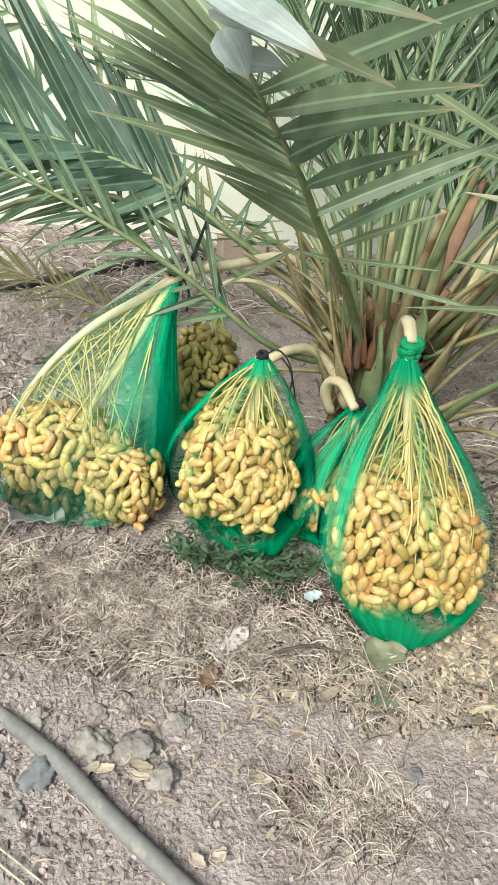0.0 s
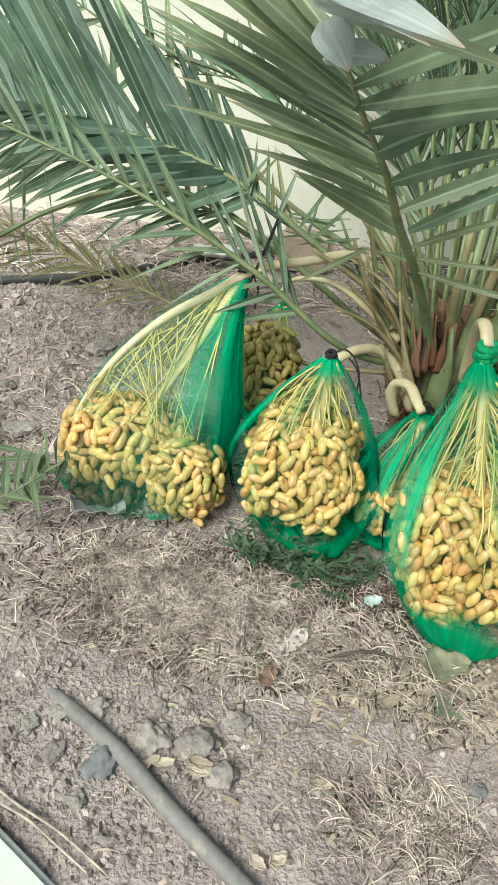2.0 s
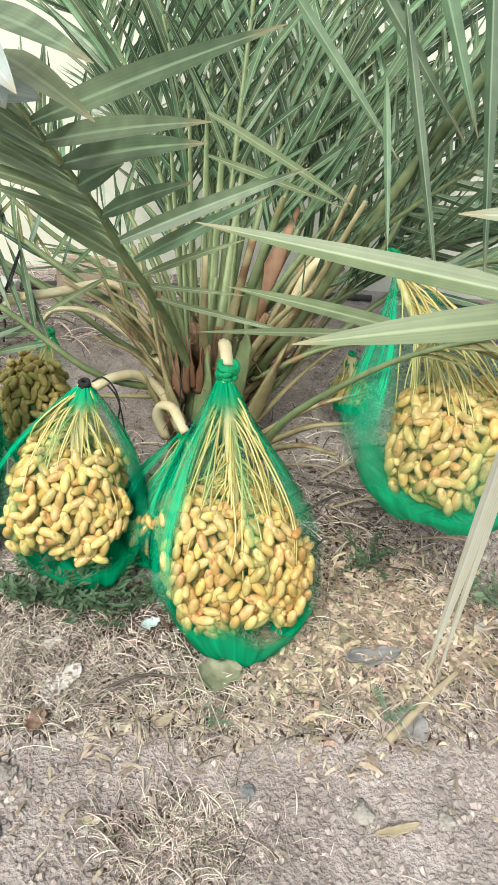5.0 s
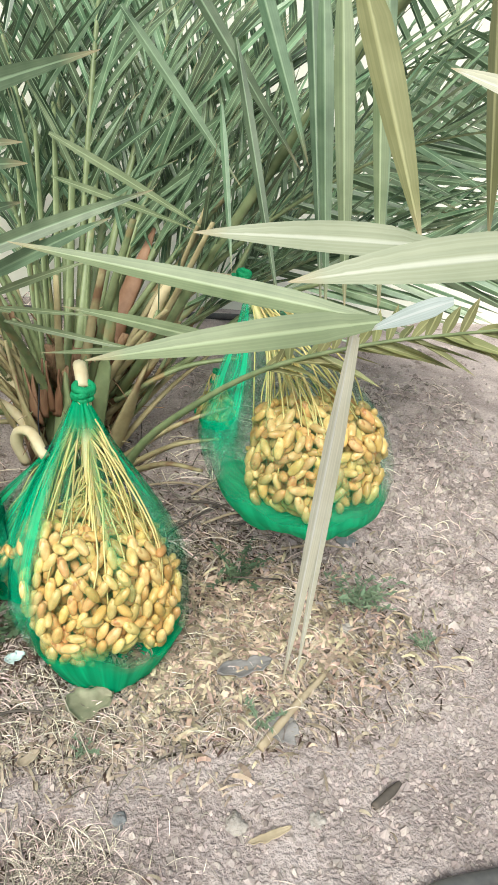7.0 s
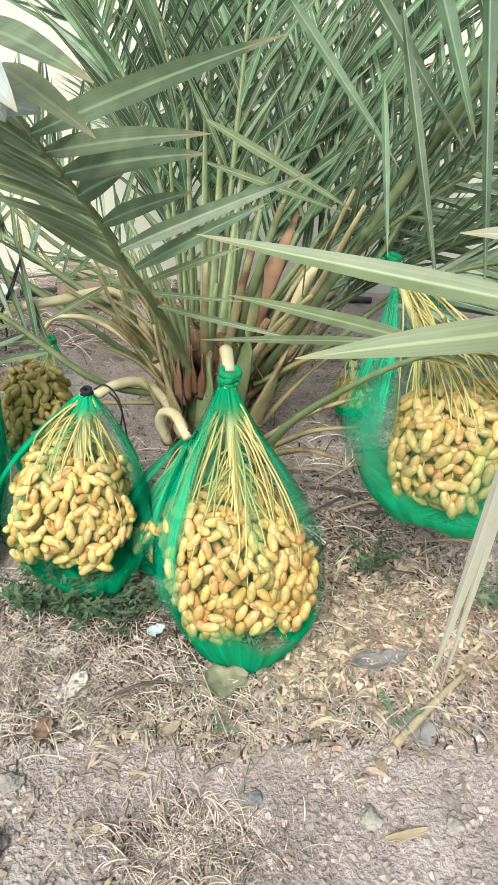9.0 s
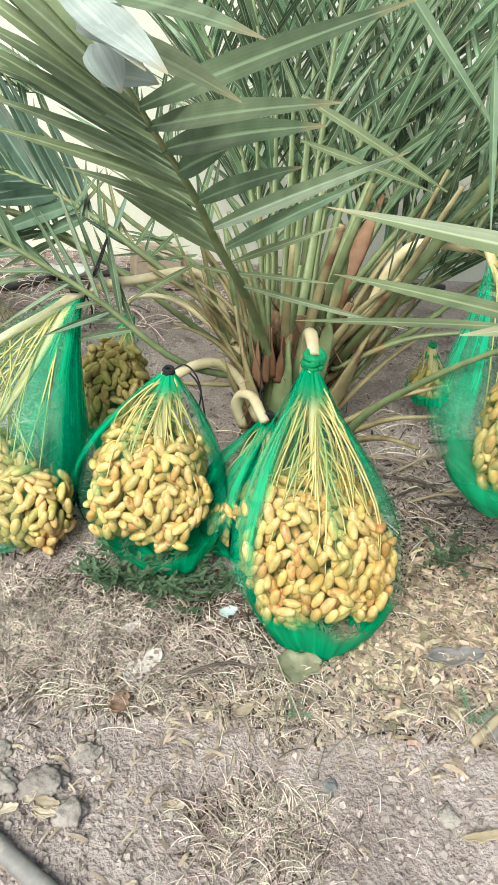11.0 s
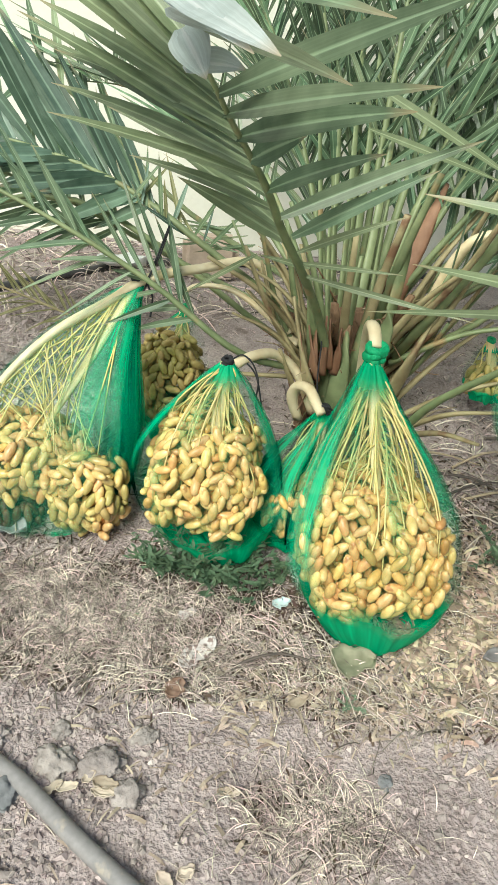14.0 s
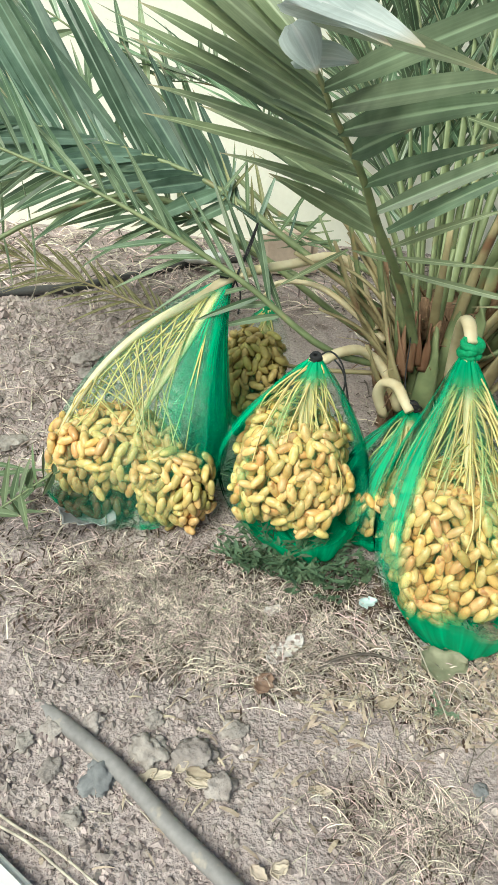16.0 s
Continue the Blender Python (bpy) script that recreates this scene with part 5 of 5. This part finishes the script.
def clod(r):
    k = 0.0026 + 0.0072 * r.random() ** 2.6
    a = r.uniform(0, 6.28)
    c, s = math.cos(a) * k, math.sin(a) * k
    tall = r.uniform(0.8, 1.5)
    rim = [(p[0] + r.uniform(-0.38, 0.38), p[1] + r.uniform(-0.38, 0.38), p[2] + r.uniform(-0.2, 0.25)) for p in OCTA]
    return [(c * p[0] * 1.3 - s * p[1], s * p[0] * 1.3 + c * p[1], k * (p[2] * tall - 0.2)) for p in rim], OCTF


scatter("gravel", "broken angular clods of dry soil by the pipe", "gravel", 1900, lambda r: (r.uniform(-0.62, -0.02), 0.40 + 0.40 * r.random()), lambda r: ([(p[0] * 0.8, p[1] * 0.8, p[2] * 0.85) for p in clod(r)[0]], OCTF), CLOD, 41)
scatter("gravel", "broken angular clods on the bare soil", "gravel", 1500, lambda r: (r.uniform(0.4, 1.6), 0.45 + 1.2 * r.random()), clod, CLOD, 42)
scatter("gravel", "broken clods of dry soil along the far pipe", "gravel", 2600, lambda r: (r.uniform(-1.6, -0.3), 1.2 + 1.4 * r.random()), lambda r: ([(p[0] * 1.8, p[1] * 1.8, p[2] * 1.8) for p in clod(r)[0]], OCTF), PEBBLE, 43)
scatter("gravel", "broken clods of dry soil beyond the far bag", "gravel", 1800, lambda r: (r.uniform(0.85, 1.9), 1.0 + 1.3 * r.random()), lambda r: ([(p[0] * 1.6, p[1] * 1.6, p[2] * 1.7) for p in clod(r)[0]], OCTF), PEBBLE, 44)
LITTER = [(-0.20, 0.95, 0.16, 0.085, 6), (-0.02, 0.93, 0.12, 0.10, 3), (0.22, 0.59, 0.06, 0.04, 0.8), (0.12, 0.86, 0.2, 0.05, 1.0), (0.55, 1.05, 0.15, 0.18, 3), (0.36, 0.80, 0.10, 0.05, 0.9), (0.8, 0.95, 0.15, 0.12, 1.5), (-0.6, 1.3, 0.2, 0.25, 1.5), (0.45, 1.5, 0.35, 0.2, 2)]
scatter("dry_grass", "tangled pale dry grass and straw", "dry grass", 9500, lambda r: strewn(LITTER, r), straw, STRAW, 23)
scatter("dry_grass", "broken dry stalks on the soil beyond the far bag", "dry grass", 1300, lambda r: (r.uniform(0.75, 1.9), 1.15 + 1.2 * r.random()), lambda r: straw(r, 0.09, 0.0012, 0.02), STRAW, 51)
scatter("dry_grass", "broken dry stalks on the soil by the tied bag", "dry grass", 1000, lambda r: (r.uniform(-1.3, -0.3), 1.1 + 1.1 * r.random()), lambda r: straw(r, 0.08, 0.0011, 0.02), STRAW, 52)
scatter("dry_grass", "scattered straw on the soil", "dry grass", 500, EVEN, straw, STRAW, 24)
scatter("dry_grass", "fine broken bits of straw", "dry grass", 7000, lambda r: strewn(LITTER + [(0.3, 0.9, 0.35, 0.15, 5)], r), lambda r: straw(r, 0.03, 0.0007, 0.006), STRAW, 34)
scatter("dry_grass", "dense mat of short pale grass", "dry grass", 4200, lambda r: cluster([(-0.21, 0.95, 0.10, 0.055, 5), (0.22, 0.60, 0.07, 0.05, 1.6), (-0.35, 1.03, 0.08, 0.04, 2)], r), lambda r: straw(r, 0.055, 0.0006, 0.02), STRAW, 25)
# where dark bits are added as painted shade: under straw, bags and palm
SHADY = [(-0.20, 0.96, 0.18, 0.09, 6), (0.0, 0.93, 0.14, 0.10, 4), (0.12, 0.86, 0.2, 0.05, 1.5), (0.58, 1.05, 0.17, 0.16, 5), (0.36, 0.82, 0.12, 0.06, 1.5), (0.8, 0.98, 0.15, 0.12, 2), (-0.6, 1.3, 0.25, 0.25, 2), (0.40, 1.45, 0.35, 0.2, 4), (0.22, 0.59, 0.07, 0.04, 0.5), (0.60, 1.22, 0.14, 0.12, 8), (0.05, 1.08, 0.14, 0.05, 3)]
scatter("leaf_mould", "dark brown leaf bits that paint the shade under the straw", "leaf litter", 11000, lambda r: strewn(SHADY, r), lambda r: ([(p[0] * 0.8, p[1] * 1.1, p[2] * 0.5) for p in chip(r)[0]], [(0, 2, 3, 1), (2, 4, 5, 3), (4, 6, 7, 5)]), GAP_SHADE, 61)
scatter("dry_leaf_litter", "curled pale brown dry leaf bits", "leaf litter", 3200, lambda r: cluster([(0.68, 1.05, 0.16, 0.16, 6), (0.50, 0.92, 0.12, 0.10, 3), (0.32, 0.82, 0.10, 0.05, 1.2), (0.15, 0.85, 0.15, 0.08, 1.2), (0.75, 1.25, 0.18, 0.12, 2), (-0.05, 0.62, 0.08, 0.05, 0.15), (0.40, 1.42, 0.3, 0.12, 2.5)], r), chip, CHIPS, 26)
scatter("dry_leaf_litter", "larger curled brown leaf bits", "leaf litter", 2000, lambda r: cluster([(0.66, 1.08, 0.14, 0.13, 5), (0.48, 0.96, 0.08, 0.08, 2), (0.85, 1.0, 0.12, 0.08, 2)], r), lambda r: ([(p[0] * 1.45, p[1] * 1.45, p[2] * 1.6) for p in chip(r)[0]], [(0, 2, 3, 1), (2, 4, 5, 3), (4, 6, 7, 5)]), CHIPS_DARK, 35)
scatter("dry_leaf_litter", "sparse dry leaf bits", "leaf litter", 350, EVEN, chip, CHIPS, 27)


def flat_leaf(name, x, y, size, mat, label, category, turn=0.0, curl=0.25, lift=0.006, shape=1.0, seed=1):
    """A thin curled leaf, scrap or wrapper with an uneven edge."""
    verts, faces = [], []
    nu, nv = 12, 9
    for i in range(nu + 1):
        for j in range(nv + 1):
            u, q = i / nu * 2 - 1, j / nv * 2 - 1
            half = (1 - abs(u) ** 2.4) ** 0.6 * (1 - 0.15 * shape * u) + 0.04
            wob = 1 + 0.55 * noise.noise(V((u * 2.6, seed * 3.1, (q > 0) * 4.0))) + 0.35 * noise.noise(V((u * 7.0, seed, (q > 0) * 2.0)))
            px, py = u * size[0], q * size[1] * half * wob
            pz = lift + curl * size[1] * (q * q * 0.6 + 0.35 * noise.noise(V((u * 1.8, q * 1.8, seed * 2.0)))) + 0.10 * size[0] * u * u
            verts.append((px, py, max(0.001, pz)))
            if i < nu and j < nv:
                o = i * (nv + 1) + j
                faces.append((o, o + nv + 1, o + nv + 2, o + 1))
    ob = new(name, mesh_of(name, verts, faces, mat))
    so = ob.modifiers.new("thick", "SOLIDIFY")
    so.thickness = 0.0012
    ob.location, ob.rotation_euler = (x, y, ground_z(x, y) + 0.003), (0, 0, turn)
    return tagged(ob, label, category)


flat_leaf("dry_leaf", 0.309, 0.899, (0.044, 0.034), GREY_LEAF, "broad grey-green dry leaf under a bag", "leaf", 0.2, 0.5, 0.012, seed=2)
flat_leaf("paper_scrap", 0.011, 0.895, (0.048, 0.019), PAPER, "torn speckled white paper scrap on straw", "paper scrap", 0.9, 0.5, 0.010, seed=3)
flat_leaf("paper_scrap", -0.022, 1.0, (0.020, 0.011), PAPER, "small torn white paper scrap", "paper scrap", 0.5, 0.4, 0.008, seed=4)
flat_leaf("dry_leaf", -0.022, 0.805, (0.022, 0.016), BROWN_LEAF, "curled reddish-brown dry leaf", "leaf", 1.2, 0.7, 0.010, seed=5)
flat_leaf("wrapper", 0.173, 1.05, (0.020, 0.013), PLASTIC_BLUE, "small crumpled blue and white wrapper", "wrapper", 0.4, 0.7, 0.010, seed=6)
flat_leaf("plastic_scrap", -0.476, 1.186, (0.072, 0.036), PLASTIC, "cloudy clear plastic sheet scrap", "plastic scrap", -0.15, 0.7, 0.012, seed=7)
flat_leaf("dry_leaf", -0.105, 0.618, (0.020, 0.009), CHIPS, "folded pale dry leaf", "leaf", -0.1, 0.8, 0.008, seed=8)
flat_leaf("dry_leaf", 0.20, 0.80, (0.022, 0.009), CHIPS, "pale crumpled dry leaf", "leaf", 0.6, 0.7, 0.008, seed=9)
flat_leaf("dry_leaf", 0.08, 0.625, (0.013, 0.006), CHIPS, "yellowish dry leaf bit", "leaf", 0.2, 0.7, 0.006, seed=10)
flat_leaf("dry_leaf", -0.163, 0.612, (0.017, 0.007), PALE_LEAF, "pale cream curled dry leaf on soil", "leaf", 0.3, 0.8, 0.006, seed=30)
flat_leaf("dry_leaf", -0.106, 0.604, (0.019, 0.007), PALE_LEAF, "pale cream curled dry leaf on soil", "leaf", -0.1, 0.8, 0.006, seed=31)
flat_leaf("dry_leaf", -0.134, 0.630, (0.012, 0.006), PALE_LEAF, "pale cream curled dry leaf on soil", "leaf", 0.9, 0.8, 0.006, seed=32)
flat_leaf("dry_leaf", 0.086, 0.627, (0.010, 0.005), PALE_LEAF, "pale cream curled dry leaf on soil", "leaf", 0.4, 0.8, 0.006, seed=33)
flat_leaf("dry_leaf", -0.184, 0.608, (0.017, 0.007), PALE_LEAF, "pale cream curled dry leaf on soil", "leaf", 0.7, 0.8, 0.006, seed=34)
flat_leaf("dry_leaf", -0.104, 0.606, (0.017, 0.006), PALE_LEAF, "pale cream curled dry leaf on soil", "leaf", 0.0, 0.8, 0.006, seed=35)
flat_leaf("dry_leaf", 0.004, 0.491, (0.014, 0.007), PALE_LEAF, "pale cream curled dry leaf on soil", "leaf", -0.6, 0.8, 0.006, seed=36)
flat_leaf("dry_leaf", 0.032, 0.498, (0.013, 0.007), PALE_LEAF, "pale cream curled dry leaf on soil", "leaf", 0.5, 0.8, 0.006, seed=37)
flat_leaf("dry_leaf", 0.094, 0.624, (0.010, 0.006), PALE_LEAF, "pale cream curled dry leaf on soil", "leaf", 0.2, 0.8, 0.006, seed=38)
flat_leaf("dry_leaf", 0.033, 0.503, (0.013, 0.007), PALE_LEAF, "pale cream curled dry leaf on soil", "leaf", 0.6, 0.8, 0.006, seed=39)
flat_leaf("bark_piece", 0.624, 0.930, (0.062, 0.020), BARK, "weathered grey bark piece on leaf litter", "bark", 0.15, 0.6, 0.012, shape=0.2, seed=11)
flat_leaf("wood_chip", 0.57, 0.586, (0.040, 0.007), WOOD, "grey splintered wood chip", "wood chip", 0.15, 0.3, 0.006, seed=12)
flat_leaf("plastic_scrap", 0.66, 0.78, (0.030, 0.030), BARK, "dull purplish plastic scrap half in soil", "plastic scrap", 0.5, 0.2, 0.003, seed=13)
flat_leaf("white_litter", -0.50, 2.75, (0.10, 0.06), WHITE, "crumpled white plastic litter by the pipe", "litter", 0.2, 0.9, 0.03, seed=14)


def stick(name, pts, radii, mat, label, category):
    line = [(p[0], p[1], ground_z(p[0], p[1]) + p[2]) for p in pts]
    tagged(new(name, tube(name, line, radii, mat, 7, 16)), label, category)


stick("twig", [(0.075, 0.868, 0.006), (0.11, 0.885, 0.02), (0.17, 0.905, 0.022), (0.245, 0.900, 0.008)], (0.0035, 0.003, 0.0022), TWIG, "curved dark brown twig", "twig")
stick("stick", [(0.605, 0.75, 0.006), (0.70, 0.825, 0.010), (0.80, 0.90, 0.012)], (0.009, 0.008, 0.006), WOOD, "pale flat split stick", "stick")
stick("twig", [(0.77, 0.605, 0.006), (0.81, 0.622, 0.012), (0.84, 0.64, 0.006)], (0.007, 0.009, 0.005), TWIG, "short dark twig on bare soil", "twig")
stick("grass_stem", [(0.225, 1.02, 0.01), (0.25, 0.93, 0.05), (0.275, 0.85, 0.04), (0.31, 0.76, 0.004)], (0.0014, 0.0012, 0.001), STRAW, "long pale dry grass stem", "grass stem")
stick("grass_stem", [(0.04, 0.79, 0.006), (-0.05, 0.83, 0.015), (-0.15, 0.86, 0.006)], (0.0014, 0.0012, 0.001), STRAW, "long pale dry grass stem", "grass stem")
stick("twig", [(0.80, 1.21, 0.01), (0.72, 1.18, 0.05), (0.66, 1.22, 0.03), (0.70, 1.28, 0.01)], (0.002, 0.002, 0.0015), TWIG, "thin curled dark twig", "twig")

stick("grass_stem", [(-0.40, 0.525, 0.012), (-0.357, 0.506, 0.014), (-0.28, 0.478, 0.012), (-0.20, 0.44, 0.006)], (0.0022, 0.002, 0.0016), STRAW, "thick pale straw beside a container", "grass stem")
stick("grass_stem", [(-0.38, 0.502, 0.016), (-0.328, 0.485, 0.016), (-0.28, 0.462, 0.012), (-0.225, 0.436, 0.006)], (0.0022, 0.002, 0.0016), STRAW, "thick pale straw beside a container", "grass stem")
stick("grass_stem", [(-0.263, 0.546, 0.000), (-0.223, 0.548, 0.000), (-0.186, 0.560, 0.000)], (0.0013, 0.0012, 0.001), STRAW, "curved pale straw on the soil", "grass stem")
stick("grass_stem", [(-0.229, 0.608, 0.000), (-0.214, 0.576, 0.000), (-0.172, 0.550, 0.000), (-0.149, 0.523, 0.000)], (0.0013, 0.0012, 0.001), STRAW, "curved pale straw on the soil", "grass stem")


for k in range(14):
    r = random.Random(700 + k)
    x, y, a = r.uniform(0.45, 0.95), r.uniform(1.32, 1.75), r.uniform(-0.5, 0.9)
    n = r.uniform(0.12, 0.32)
    stick("dry_stalk", [(x, y, 0.01), (x + n * 0.5 * math.cos(a), y + n * 0.5 * math.sin(a), 0.03), (x + n * math.cos(a), y + n * math.sin(a), 0.008)], (0.004, 0.0035, 0.002), WOOD if k % 3 else TWIG, "dry fallen palm stalk on leaf litter", "stalk")


def white_object():
    bm = bmesh.new()
    bmesh.ops.create_cube(bm, size=1, matrix=pose(-0.354, 0.372, 0.012, 0, 0, -28) @ Matrix.Diagonal((0.28, 0.16, 0.026, 1)))
    bmesh.ops.bevel(bm, geom=bm.edges[:], offset=0.011, segments=5, affect="EDGES")
    me = bpy.data.meshes.new("white_container")
    bm.to_mesh(me)
    bm.free()
    for p in me.polygons:
        p.use_smooth = p.area < 0.002
    me.materials.append(WHITE)
    tagged(new("white_container", me), "smooth white plastic container on the soil", "container")


white_object()


def beige_block():
    bm = bmesh.new()
    bmesh.ops.create_cube(bm, size=1, matrix=pose(-0.139, 2.829, 0.188, 0, 0, 6) @ Matrix.Diagonal((0.238, 0.12, 0.196, 1)))
    bmesh.ops.bevel(bm, geom=bm.edges[:], offset=0.03, segments=3, affect="EDGES")
    me = bpy.data.meshes.new("clay_block")
    bm.to_mesh(me)
    bm.free()
    me.materials.append(BLOCK)
    tagged(new("clay_block", me), "rounded beige clay block standing on the soil", "block")


beige_block()


# ---- weeds ----
def weed(x, y, size, leaves, mat, label, seed, round_leaf=False):
    r = random.Random(seed)
    z = ground_z(x, y)
    ob = thing("weed", (x, y, z), label, "weed", "small weeds")
    for k in range(max(3, leaves // 7)):
        a = r.uniform(0, 6.28)
        reach = size * r.uniform(0.5, 1.0)
        tip = V((x + math.cos(a) * reach, y + math.sin(a) * reach * 0.8, z + size * r.uniform(0.25, 0.9)))
        line = [(x + r.uniform(-0.3, 0.3) * size, y + r.uniform(-0.2, 0.2) * size, z), V((x, y, z)).lerp(tip, 0.5) + V((0, 0, 0.1 * size)), tip]
        stem = part("stem", tube("stem", line, (0.0014, 0.0008), mat, 4, 6), ob)
        verts, faces = [], []
        count = 8 if round_leaf else 14
        for j in range(count):
            c = spline(line, 0.2 + 0.8 * j / (count - 1))
            q = r.uniform(0, 6.28)
            d = V((math.cos(q), math.sin(q), r.uniform(-0.2, 0.6))).normalized()
            length = size * (r.uniform(0.18, 0.34) if round_leaf else r.uniform(0.10, 0.22))
            v, f = leaflet_data(c, c + d * length, length * (0.75 if round_leaf else 0.34), 0.1, V((0, 0, 1)) + V((r.uniform(-0.4, 0.4), r.uniform(-0.4, 0.4), 0)), 0.25, 4)
            o = len(verts)
            verts += v
            faces += [tuple(i + o for i in g) for g in f]
        part("leaves", mesh_of("leaves", verts, faces, mat), stem)


for k, (x, y, s, n, m, rl, lab) in enumerate([(-0.078, 1.135, 0.105, 120, WEED, False, "dark green feathery weed under a bag"), (-0.030, 1.118, 0.120, 130, WEED, False, "dark green feathery weed under a bag"), (0.023, 1.112, 0.125, 130, WEED, False, "dark green feathery weed under a bag"), (0.078, 1.118, 0.115, 90, WEED, False, "dark green feathery weed under a bag"), (0.17, 1.13, 0.05, 50, WEED, True, "dark green round-leaved weed between bags"),
                                              (0.135, 1.10, 0.045, 40, WEED, True, "dark green round-leaved weed between bags"), (0.341, 0.938, 0.035, 60, WEED, False, "small green weed at the foot of a bag"), (0.295, 0.80, 0.040, 60, WEED_DUSTY, False, "dusty pale green weed tuft"),
                                              (0.693, 1.235, 0.10, 110, WEED, False, "green weed in leaf litter"), (0.955, 1.095, 0.11, 120, WEED_DUSTY, False, "dusty green weed in leaf litter"),
                                              (1.06, 0.94, 0.06, 60, WEED_DUSTY, False, "dusty green weed on bare soil"), (0.62, 0.80, 0.055, 50, WEED_DUSTY, False, "dusty green weed by a stick"), (-0.13, 0.985, 0.02, 20, WEED_DUSTY, False, "tiny green weed in straw"), (0.09, 1.06, 0.035, 30, WEED, True, "dark green round-leaved weed between bags")]):
    weed(x, y, s, n, m, lab, 300 + k, rl)
